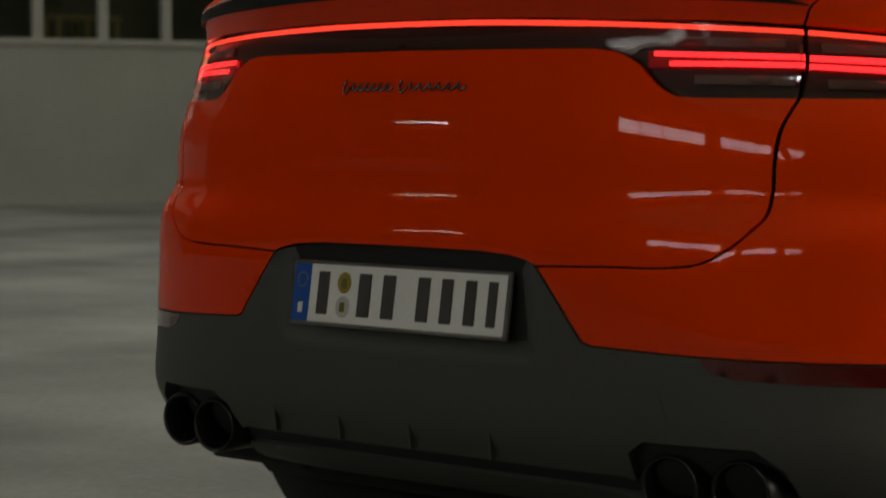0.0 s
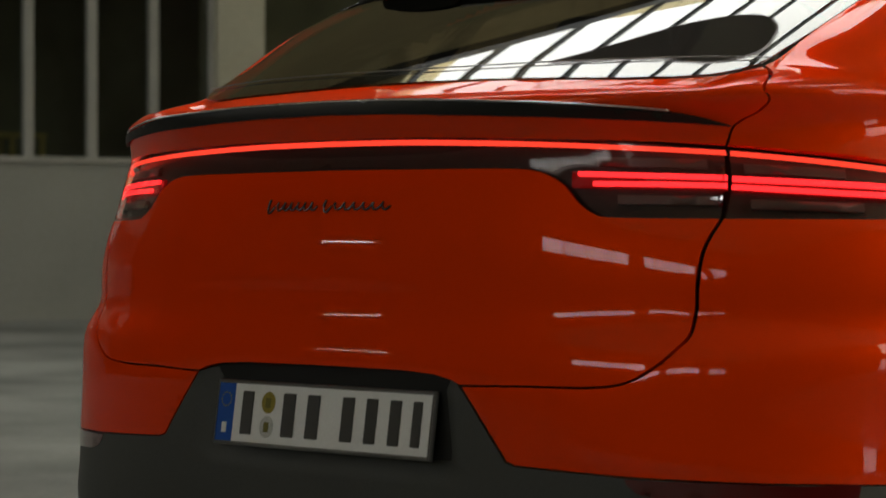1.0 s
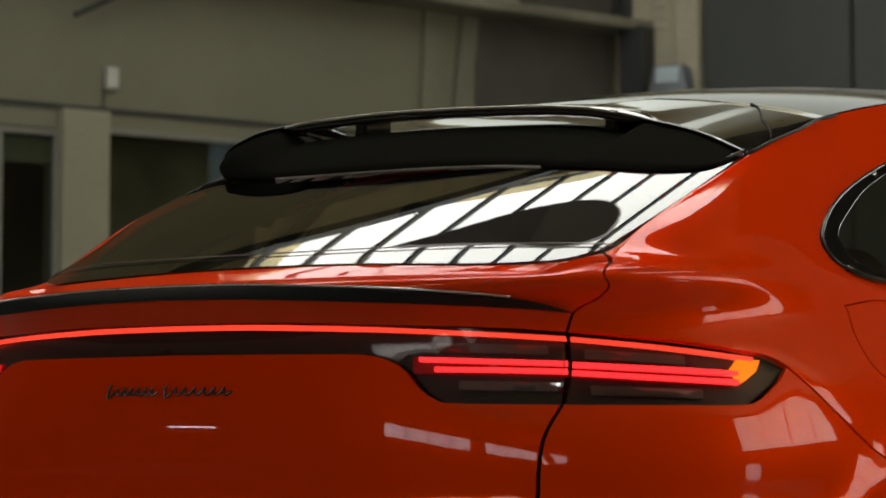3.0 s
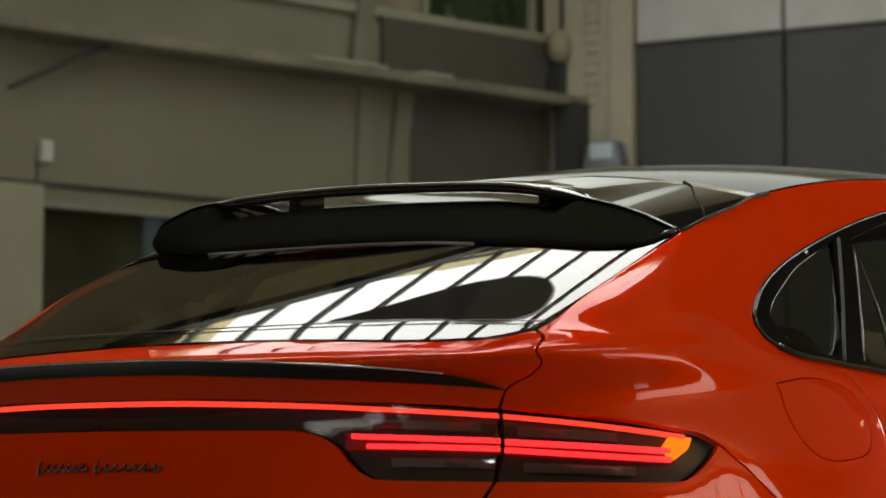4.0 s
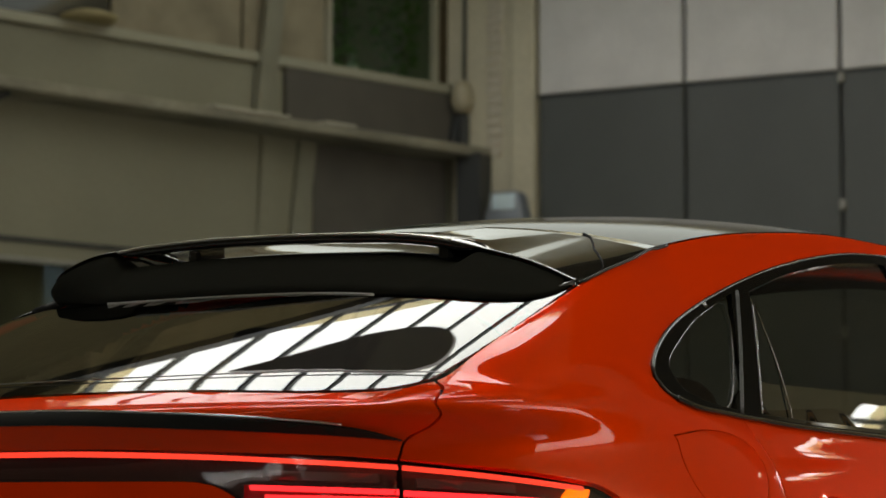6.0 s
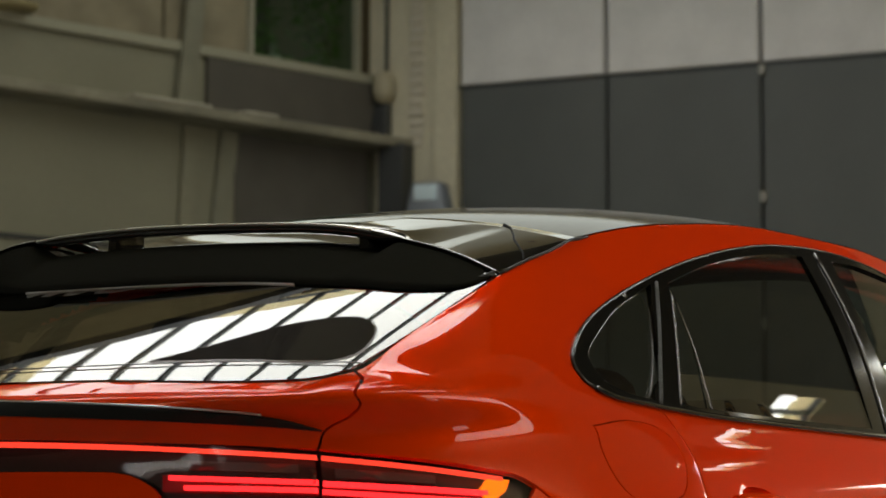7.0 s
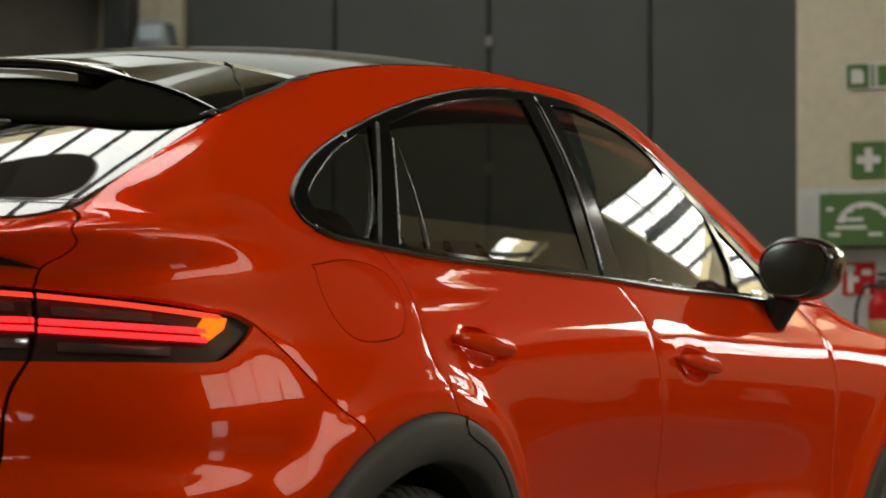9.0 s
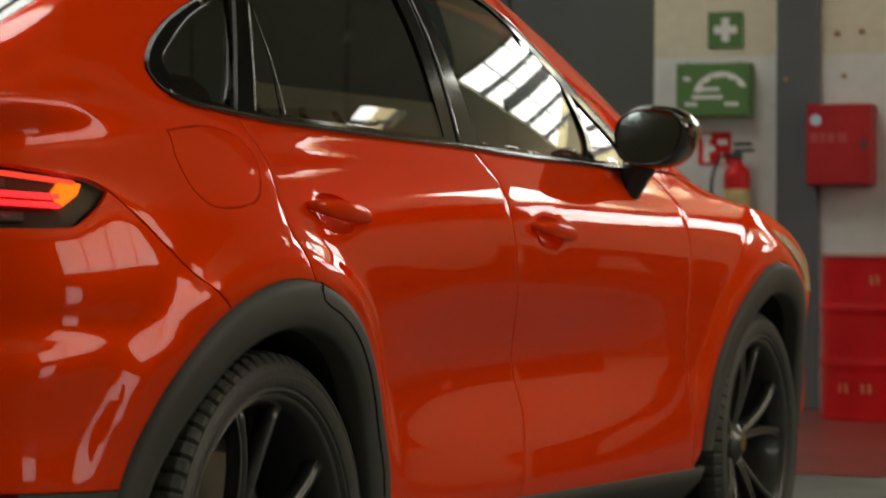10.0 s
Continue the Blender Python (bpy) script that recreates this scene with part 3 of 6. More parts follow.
for s in (1, -1):
    lamp_loop = np.vstack([LAMP_TAIL, LAMP_TIP[1:], [(0.458, 1.0)]])
    lamp = chart_patch("tail_lamp", skin, lamp_loop, LAMP_DARK, car, "smoked tail lamp with red and amber light bars", lift=-0.02, gap=0.002, flange=0.0, mirror=s < 0)
    chart_patch("lens", skin, lamp_loop, SMOKED, lamp, gap=0.002, flange=0.004, mirror=s < 0)
    chart_patch("light_bar", skin, ribbon(BAR_R, 0.0034), BAR_GLOW, lamp, "glowing red light bar", lift=-0.002, flange=0.004, mirror=s < 0, step=0.012)
    for par, seg, wide in ((strip, [(0.333, 1.028), (0.36, 1.0265), (0.4588, 1.0209)], 0.0034), (strip, [(0.346, 1.0125), (0.40, 1.011), (0.4575, 1.0086)], 0.0034),
                           (lamp, [(0.4625, 1.0192), (0.540, 1.0125), (0.604, 1.0065)], 0.0038), (lamp, [(0.4610, 1.0067), (0.540, 0.9985), (0.603, 0.9930)], 0.0034)):
        chart_patch("light_bar", skin, ribbon(seg, wide), RED_GLOW, par, "glowing red light guide", lift=-0.003, flange=0.008, mirror=s < 0, step=0.012)
    # wide, weakly glowing strips imitate the red halo round the light guides
    for par, seg in ((strip, [(0.326, 1.020), (0.36, 1.0185), (0.4585, 1.0148)]), (lamp, [(0.4622, 1.0130), (0.540, 1.0055), (0.606, 1.0000)])):
        chart_patch("diffuser", skin, ribbon(seg, 0.0125), RED_HALO, par, "dim red diffuser", lift=-0.0085, flange=0.006, mirror=s < 0, step=0.012)
    chart_patch("indicator", skin, [(0.598, 1.014), (0.607, 1.029), (0.629, 1.0275), (0.622, 1.010), (0.607, 0.9935), (0.600, 1.000)], AMBER, lamp, "amber glowing end light", lift=-0.0035, flange=0.008, mirror=s < 0, step=0.012)
    for seg in ([(0.35, 1.048), (0.445, 1.044)], [(0.365, 0.989), (0.448, 0.987)]):
        chart_patch("light_chamber", skin, ribbon(seg, 0.007), CHAMBER, strip, "unlit light chamber", lift=-0.012, flange=0.008, mirror=s < 0, step=0.02)
    for seg in ([(0.475, 1.038), (0.56, 1.030)], [(0.475, 0.982), (0.57, 0.977)]):
        chart_patch("light_chamber", skin, ribbon(seg, 0.007), CHAMBER, lamp, "unlit light chamber", lift=-0.012, flange=0.008, mirror=s < 0, step=0.02)
    refl = np.array([(0.347, 0.5575), (0.350, 0.547), (0.358, 0.537), (0.381, 0.528), (0.45, 0.524), (0.534, 0.520), (0.585, 0.521), (0.590, 0.5525), (0.535, 0.552), (0.45, 0.5565)])
    chart_patch("reflector", skin, refl, mat("dark_red_reflector", (0.10, 0.004, 0.004), 0.12, 0, 1.0), car, "dark red bumper reflector", lift=0.001, flange=0.006, mirror=s < 0)

# ---- spoilers ----
# pale metal that stands in for highlights along the black spoiler edges
EDGE_GLINT = mat("edge_glint_metal", (0.70, 0.70, 0.66), 0.30, 1.0)
LIP_BLACK = mat("matt_black_lip", (0.022, 0.022, 0.020), 0.5, spec=0.12, grain=0.1, size=300)
LIP_TOP = spline([(0.0, 1.1515), (0.1235, 1.1490), (0.2873, 1.1385), (0.3965, 1.1267), (0.4468, 1.1168), (0.478, 1.101)])
LIP_LOW = spline([(0.0, 1.131), (0.1412, 1.1290), (0.2957, 1.1209), (0.3987, 1.1119), (0.4475, 1.1059), (0.478, 1.100)])
lip = chart_patch("lip_spoiler", skin, both(np.vstack([LIP_LOW, flip(LIP_TOP)[1:]])), LIP_BLACK, car, "black lip spoiler on the tailgate", lift=0.006, flange=0.012, step=0.008)


LIP_EDGE = np.vstack([flip(LIP_TOP)[:-1] * (-1, 1), LIP_TOP])
rows = skin(LIP_EDGE[:, 0], LIP_EDGE[:, 1])
tube("lip_edge", rows[8:-8] + (0, -0.006, 0.002), 0.0018, EDGE_GLINT, lip, n=6)


def loft(name, rows, material, parent, label="", closed=True):
    """A skin over sections of equal count."""
    m = len(rows[0])
    V = [p for r in rows for p in r]
    F = []
    for i in range(len(rows) - 1):
        for k in range(m if closed else m - 1):
            F.append((i * m + k, i * m + (k + 1) % m, (i + 1) * m + (k + 1) % m, (i + 1) * m + k))
    if closed:
        F += [tuple(range(m))[::-1], tuple((len(rows) - 1) * m + k for k in range(m))]
    return raw(name, V, F, material, parent, label)


def across(pairs, soft=0.005):
    """A curve over the car's width."""
    f = table(pairs, -0.72, 0.74, soft, 2400)
    return lambda x: float(f(x))


LOW_Y = across([(-0.62, 0.912), (-0.569, 0.895), (-0.403, 0.855), (-0.283, 0.848), (-0.131, 0.842), (0.016, 0.836), (0.163, 0.822), (0.315, 0.795), (0.459, 0.770), (0.595, 0.747), (0.652, 0.750), (0.690, 0.770), (0.706, 0.80), (0.715, 0.835)])
LOW_Z = across([(-0.62, 1.448), (-0.612, 1.430), (-0.60, 1.4235), (-0.569, 1.4220), (-0.403, 1.4100), (-0.283, 1.4087), (-0.131, 1.4070), (0.016, 1.4043), (0.163, 1.3980), (0.315, 1.3853), (0.459, 1.3717), (0.595, 1.3569), (0.652, 1.3550), (0.690, 1.3610), (0.706, 1.3730), (0.715, 1.3870)])
EDGE_Y = across([(-0.62, 0.914), (-0.58, 0.917), (-0.53, 0.932), (-0.45, 0.953), (-0.3, 0.955), (0.42, 0.955), (0.5, 0.935), (0.56, 0.903), (0.637, 0.863), (0.673, 0.853), (0.715, 0.846)])
EDGE_Z = across([(-0.62, 1.456), (-0.612, 1.476), (-0.60, 1.488), (-0.58, 1.498), (-0.555, 1.509), (-0.53, 1.519), (-0.486, 1.528), (-0.38, 1.535), (-0.228, 1.538), (-0.08, 1.535), (0.06, 1.529), (0.196, 1.521), (0.29, 1.511), (0.34, 1.502), (0.372, 1.495), (0.458, 1.472), (0.546, 1.450), (0.594, 1.436), (0.637, 1.422), (0.673, 1.407), (0.715, 1.389)])
CREST_Z = across([(-0.62, 1.458), (-0.612, 1.478), (-0.60, 1.490), (-0.58, 1.500), (-0.555, 1.511), (-0.53, 1.521), (-0.486, 1.530), (-0.38, 1.537), (-0.228, 1.540), (-0.08, 1.537), (0.06, 1.531), (0.196, 1.523), (0.262, 1.518), (0.327, 1.510), (0.392, 1.502), (0.458, 1.494), (0.527, 1.484), (0.603, 1.473), (0.66, 1.462), (0.715, 1.445)])
DULL_BLACK = mat("dull_black_plastic", (0.018, 0.018, 0.015), 0.6, spec=0.0, grain=0.1, size=300)
ROOF_START = 1.165


def step_up(v):
    v = min(1.0, max(0.0, v))
    return v * v * (3 - 2 * v)


blade, base, slot_floor = [], [], []
for x in np.linspace(-0.611, 0.71, 125):
    yl, zl, ye, ze, zc = LOW_Y(x), LOW_Z(x), EDGE_Y(x), EDGE_Z(x), CREST_Z(x)
    shut = max(step_up((x - 0.37) / 0.06), step_up((-x - 0.43) / 0.06))
    hi = max(ze - 0.018 + 0.012 * shut, zl + 0.002)
    lip = max(hi - 0.020 * (1 - shut), zl + 0.002)
    yr = ROOF_START
    xr = min(abs(x), float(RAIL_X(yr)) - 0.002)
    zr = float(lid(np.array([xr]), np.array([yr]))[0, 2]) + 0.001
    rise = max(0.0, zc - ze)
    yk = min(ye + 0.006 + 2.6 * rise, ROOF_START - 0.06)
    crest = [(x, ye + 0.003 + (yk - ye - 0.003) * w, ze + 0.001 + rise * math.sin(0.5 * math.pi * w)) for w in (0.0, 0.25, 0.5, 0.75, 1.0)]
    xe = math.copysign(xr, x)
    top = [(x + (xe - x) * w, yk + (yr - yk) * w, zc + (zr - zc) * (0.7 * w + 0.3 * w * w)) for w in (0.15, 0.3, 0.45, 0.6, 0.75, 0.9, 1.0)]
    chord = max(step_up((shut - 0.2) / 0.6), step_up((x - 0.25) / 0.06))
    top = [(p[0], yk + (0.075 + (yr - yk - 0.075) * chord) * w, zc + (0.010 * w) * (1 - chord) + (p[2] - zc) * chord) for p, w in zip(top, (0.15, 0.3, 0.45, 0.6, 0.75, 0.9, 1.0))]
    # towards the outer end the top falls in one nearly flat facet from the roof to the edge
    flat = step_up((x - 0.36) / 0.10)
    facet = [(x + (xe - x) * w, ye + 0.003 + (yr - ye - 0.003) * w, ze + 0.001 + (zr - ze - 0.001) * w + 0.0005 * math.sin(math.pi * w)) for w in (0, 0.008, 0.05, 0.12, 0.2, 0.3, 0.4, 0.5, 0.6, 0.75, 0.9, 1.0)]
    run = [tuple(a + (b - a) * flat for a, b in zip(p, q)) for p, q in zip(crest + top, facet)]
    crest, top = run[:5], run[5:]
    under = [(p[0], p[1], p[2] - 0.010) for p in top[::-2]]
    blade.append([(x, ye + 0.014, hi), (x, ye + 0.004, hi + 0.002), (x, ye, hi + 0.004), (x, ye, max(ze - 0.002, hi + 0.005))] + crest + top + under)
    face = [(x, yl + (ye - yl) * w - 0.010 * math.sin(math.pi * w), zl + 0.004 + max(0.001, lip - zl - 0.006) * w) for w in (0.0, 0.2, 0.4, 0.6, 0.8, 1.0)]
    base.append([(x, yl + 0.016, zl - 0.001), (x, yl + 0.005, zl)] + face + [(x, ye + 0.006, lip - 0.002), (x, ye + 0.02, lip - 0.001), (x, ye + 0.04, lip - 0.004), (x, ye + 0.06, lip - 0.02), (x, ye + 0.05, 0.5 * (lip + zl)), (x, yl + 0.05, zl + 0.022)])
    slot_floor.append([(x, ye + 0.018, lip - 0.006), (x, ye + 0.020, lip - 0.0005)] + [(x, ye + 0.02 + (yr - ye - 0.02) * w, lip + (zr - lip) * (0.6 * w + 0.4 * w * w)) for w in (0.2, 0.4, 0.6, 0.8, 1.0)] + [(x, yr, zr - 0.03)])
roof_spoiler = loft("roof_spoiler", base, DULL_BLACK, car, "gloss black roof spoiler with a slot")
loft("spoiler_blade", blade, BLACK_GLOSS, roof_spoiler)
# thin pale rods draw the highlights of the lower lip and the blade
tube("spoiler_lip", [(x, LOW_Y(x) + 0.003, LOW_Z(x) + 0.001) for x in np.linspace(-0.41, 0.30, 40)], 0.0030, EDGE_GLINT, roof_spoiler, n=8)
tube("blade_edge", [(x, EDGE_Y(x) + 0.0015, EDGE_Z(x) - 0.001) for x in np.linspace(-0.49, 0.36, 50)], 0.0034, EDGE_GLINT, roof_spoiler, n=8)
loft("slot_floor", slot_floor[19:98], BLACK_GLOSS, roof_spoiler)
for x in (-0.29, 0.33):
    part("spoiler_strut", box(x - 0.016, x + 0.016, 0.975, 1.06, EDGE_Z(x) - 0.042, EDGE_Z(x) + 0.002, 0.006), BLACK_GLOSS, roof_spoiler)

SEAM = ((0, 0), (3, 1), (6, 2), (9, 3), (12, 4), (15, 5), (18, 6))
tube("corner_cap", [(0.684, 0.806, 1.371), (0.698, 0.822, 1.381), (0.708, 0.834, 1.388)], 0.006, BLACK_MATT, roof_spoiler, n=8)
# gloss black finishers between the spoiler and the roof
FINISH = np.vstack([spline([(0.5703, 1.3884), (0.6743, 1.4205), (0.8476, 1.4499), (0.9677, 1.4700), (1.050, 1.4885)]), rail_line(1.195, 0.965, 14)])
for s in (1, -1):
    fin = chart_patch("roof_side_finisher", skin, FINISH, BLACK_GLOSS, car, "gloss black finisher beside the roof spoiler", lift=0.003, flange=0.006, step=0.008, mirror=s < 0)
    edge = spline([(0.5703, 1.3884), (0.6743, 1.4205), (0.8476, 1.4499), (0.9677, 1.4700), (1.050, 1.4885)])
    tube("finisher_gap", [tuple(np.array(blade[-1 - k][9 + j]) * (s, 1, 1) + (0, 0, 0.001)) for k, j in SEAM], 0.0020, UNDER, fin, n=6)
    tube("finisher_seal", skin(edge[:, 0], edge[:, 1]) * (s, 1, 1) + (s * 0.002, 0, 0.002), 0.0028, BLACK_MATT, fin, n=6)

# ---- side windows ----
QUARTER = side_line([(0.9260, 1.1998), (0.9132, 1.2256), (0.9273, 1.2547), (1.0192, 1.2999), (1.1285, 1.3450), (1.3100, 1.4050)])
QUARTER = np.vstack([QUARTER, side_line([(1.3100, 1.4050), (1.2000, 1.2850), (1.0774, 1.1730)], 1)[1:], side_line([(1.0774, 1.1730), (0.9872, 1.1829), (0.9260, 1.1998)])[1:-1]])
REAR_GLASS = np.vstack([[(1.012, 1.170)], spline([(1.235, 1.416), (1.435, 1.467), (1.668, 1.508), (1.850, 1.527), (1.925, 1.530)]), spline([(1.925, 1.530), (1.892, 1.370), (1.800, 1.152)])[1:], [(1.5, 1.157), (1.125, 1.165)]])
FRONT_GLASS = np.vstack([[(1.975, 1.142)], spline([(2.075, 1.532), (2.234, 1.531), (2.461, 1.497), (2.631, 1.410), (2.752, 1.322)]), spline([(2.752, 1.322), (2.725, 1.20), (2.650, 1.136)])[1:], [(2.3, 1.139)]])
CORNER_GLASS = np.array([(2.785, 1.305), (2.90, 1.220), (2.985, 1.150), (2.93, 1.132), (2.70, 1.134), (2.755, 1.20)])
TRIM_EDGE = mat("polished_black_trim", (0.06, 0.06, 0.055), 0.16, 0.5)
FRAME_BLACK = mat("gloss_black_trim", (0.008, 0.008, 0.007), 0.08, spec=0.35)
DLO = np.vstack([DLO_TOP, DLO_LOW[1:-1]])


def pane_over(loop):
    """A gently bent sheet of glass that best fits the body inside an outline."""
    P, F, rim = filled(loop, (), 0.05)
    X = skin(P[:, 0], P[:, 1])
    fit = lambda y, z: np.stack([1 + 0 * y, y, z, z * z, 0.3 * y * y], -1)
    c = np.linalg.lstsq(fit(X[:, 1], X[:, 2]), X[:, 0], rcond=None)[0]

    def sheet(u, z):
        p = skin(u, z)
        p[..., 0] = fit(p[..., 1], p[..., 2]) @ c
        return p
    return sheet


for s in (1, -1):
    frame_ob = chart_patch("window_frame", skin, DLO, FRAME_BLACK, car, "black window surround", holes=[QUARTER, REAR_GLASS, FRONT_GLASS, CORNER_GLASS], lift=0.0025, flange=0.012, mirror=s < 0)
    for nm, loop, m in (("quarter_window", QUARTER, TINT), ("rear_door_window", REAR_GLASS, TINT), ("front_door_window", FRONT_GLASS, PALE_GLASS), ("corner_window", CORNER_GLASS, PALE_GLASS)):
        chart_patch(nm, pane_over(loop), loop, m, frame_ob, lift=-0.003, flange=0.0, mirror=s < 0, step=0.03)
    rim = skin(DLO[:, 0], DLO[:, 1])
    for _ in range(4):
        rim = (np.roll(rim, 1, 0) + 2 * rim + np.roll(rim, -1, 0)) / 4
    tube("surround_edge", rim * (s, 1, 1) + (s * 0.002, 0, 0), 0.0030, TRIM_EDGE, frame_ob, closed=True, n=8)
    rim = skin(QUARTER[:, 0], QUARTER[:, 1])
    for _ in range(3):
        rim = (np.roll(rim, 1, 0) + 2 * rim + np.roll(rim, -1, 0)) / 4
    tube("surround_edge", rim * (s, 1, 1) + (s * 0.001, 0, 0), 0.0016, TRIM_EDGE, frame_ob, closed=True, n=8)
    def on_skin(line, out=0.003):
        P = spline(line, 8)
        S = skin(P[:, 0], P[:, 1])
        return S * (s, 1, 1) + (s * out, 0, 0)
    def on_side(line, out=0.003):
        P = side_line(line, 8)
        return skin(P[:, 0], P[:, 1]) * (s, 1, 1) + (s * out, 0, 0)
    tube("seal", on_side([(1.0819, 1.1630), (1.2100, 1.2850), (1.3350, 1.4120)]), 0.0035, BLACK_MATT, frame_ob)
    tube("seal", on_skin([(1.014, 1.168), (1.11, 1.27), (1.222, 1.392)], 0.001), 0.0022, CHROME, frame_ob)
    tube("seal", on_skin([(1.127, 1.164), (1.18, 1.27), (1.225, 1.385)], -0.001), 0.0018, CHROME, frame_ob)
    tube("seal", on_skin([(1.862, 1.14), (1.965, 1.37), (2.005, 1.545)], 0.004), 0.004, BLACK_GLOSS, frame_ob)
    tube("waist_strip", on_skin([tuple(p) for p in DLO_LOW[2:60:4]], 0.004), 0.006, BLACK_GLOSS, frame_ob)

# ---- doors' handles, mirror ----
MIRROR_GLASS = mat("mirror_glass", (0.62, 0.68, 0.65), 0.03, 1.0)
for s in (1, -1):
    for nm, (u, z) in (("rear_door", (1.155, 0.988)), ("front_door", (2.215, 0.958))):
        def bowl(a, b, u=u, z=z):
            p = skin(a, b)
            r = np.clip(((a - u) / 0.074) ** 2 + ((b - z + 0.06 * (a - u)) / 0.040) ** 2, 0, 1)
            p[..., 0] -= 0.026 * (1 - r) ** 0.7 + 0.001
            return p
        chart_patch("handle_cup", bowl, oval(u, z, 0.072, 0.038, lean=-0.06), PAINT, car, mirror=s < 0, step=0.008, flange=0.0)
        rows = []
        for k in np.linspace(0, 1, 17):
            yy = YC + (u - 1) - 0.108 + 0.232 * k
            zz = z + 0.014 - 0.020 * k
            x = float(flank(yy, zz)) + 0.004 + 0.020 * math.sin(math.pi * k) ** 0.45
            h = 0.007 + 0.0115 * math.sin(math.pi * k) ** 0.5
            rows.append([(s * (x + 0.009 * math.cos(w)), yy, zz + h * math.sin(w)) for w in np.linspace(0, 2 * math.pi, 12, endpoint=False)])
        loft("door_handle", rows, PAINT, car, "orange pull door handle")
    V, F = [], []
    n1, n2 = 20, 32
    for i in range(n1 + 1):
        a = -math.pi / 2 + math.pi * i / n1
        for k in range(n2):
            w = 2 * math.pi * k / n2
            sq = lambda v, e: math.copysign(abs(v) ** e, v)
            y = 3.035 + 0.085 * sq(math.sin(a), 0.8)
            zz = 1.194 + (0.080 - 0.010 * math.cos(w)) * sq(math.cos(a), 0.45) * sq(math.sin(w), 0.80)
            x = 1.004 + 0.090 * sq(math.cos(a), 0.45) * sq(math.cos(w), 0.80) * (1 + 1.6 * (zz - 1.194)) + 0.10 * (zz - 1.194)
            zz += 0.03 * (1.012 - x)
            V.append((s * x, max(y, 2.975), zz))
    for i in range(n1):
        for k in range(n2):
            q = (i * n2 + k, i * n2 + (k + 1) % n2, (i + 1) * n2 + (k + 1) % n2, (i + 1) * n2 + k)
            F.append(q if s < 0 else q[::-1])
    mirror = raw("wing_mirror", V, F, BLACK_GLOSS, car, "gloss black door mirror")
    def rim_ring(k, y, turn=0.0, tip=0.0):
        ring = []
        for w in np.linspace(0, 2 * math.pi, 40, endpoint=False):
            dz = 0.064 * k * math.copysign(abs(math.sin(w)) ** 0.85, math.sin(w))
            x = 0.998 + 0.076 * k * math.copysign(abs(math.cos(w)) ** 0.85, math.cos(w)) * (1 + 1.6 * dz) + 0.10 * dz
            ring.append((s * x, y + turn * (x - 0.998) + tip * dz, 1.193 + dz))
        return ring
    raw("mirror_glass", rim_ring(1.0, 2.960, 0.17, 0.0465), [tuple(range(40)) if s > 0 else tuple(range(40))[::-1]], MIRROR_GLASS, mirror, smooth=False)
    tube("mirror_rim", rim_ring(1.05, 2.965, 0.12), 0.0055, BLACK_GLOSS, mirror, closed=True)
    rows = []
    for k in np.linspace(0, 1, 8):
        wide, mid = 0.026 + 0.022 * k, 0.925 + 0.035 * k
        rows.append([(s * (mid + wide * math.cos(w)), 3.02 + 0.03 * math.sin(w), 1.045 + 0.085 * k) for w in np.linspace(0, 2 * math.pi, 16, endpoint=False)])
    loft("mirror_foot", rows, BLACK_MATT, mirror, "tapered black mirror foot")

# ---- exhaust ----
PIPE = mat("black_tail_pipe", (0.010, 0.010, 0.010), 0.32, 0.3, grain=0.1, size=200)
for s in (1, -1):
    for x in (0.548, 0.668):
        y0 = 0.20 if x < 0.6 else 0.225
        prof = [(0.046, y0 + 0.30), (0.050, y0 + 0.05), (0.052, y0 + 0.004), (0.049, y0), (0.044, y0 + 0.004), (0.041, y0 + 0.05), (0.040, y0 + 0.28), (0.001, y0 + 0.28)]
        bm = turned(prof, 40, "y")
        bmesh.ops.scale(bm, verts=bm.verts, vec=(1.12, 1, 0.98))
        bmesh.ops.translate(bm, verts=bm.verts, vec=(s * x, 0, 0.352))
        part("tail_pipe", bm, PIPE, car, "black round tail pipe", smooth=True)
    surround = box(min(s * 0.47, s * 0.75), max(s * 0.47, s * 0.75), 0.36, 0.40, 0.26, 0.46, 0.01)
    part("exhaust_recess", surround, UNDER, car)
diff = chart_patch("diffuser", skin, both([(0.0, 0.266), (0.20, 0.266), (0.27, 0.278), (0.245, 0.318), (0.15, 0.322), (0.0, 0.322)]), CLADDING, car, "dark grey lower lip of the rear bumper", lift=-0.006, flange=0.05)
chart_patch("slot_back", skin, both([(0.0, 0.30), (0.25, 0.30), (0.25, 0.37), (0.0, 0.37)]), UNDER, diff, "black recess behind the slot", lift=-0.05, flange=0.0)
for x in (-0.345, -0.175, 0.0, 0.19):
    p = skin(math.copysign(float(u_of_x(abs(x), 0.40)), x), 0.40)
    bm = box(-0.0025, 0.0025, -0.003, 0.01, -0.038, 0.035, 0.001)
    for v in bm.verts:
        v.co.y -= 0.12 * v.co.z
    bmesh.ops.translate(bm, verts=bm.verts, vec=tuple(p))
    part("rib", bm, CLADDING, valance)
chart_patch("tow_cover", skin, [(0.268, 0.455), (0.300, 0.455), (0.300, 0.505), (0.268, 0.505)], CLADDING, valance, lift=0.0008, flange=0.004)


def at_plate(x, z, out=0.0):
    """A point on the number plate, x and z from its middle."""
    lean = radians(8.5)
    return (x, 0.1465 + z * math.sin(lean) - out * math.cos(lean), 0.621 + z * math.cos(lean) + out * math.sin(lean))


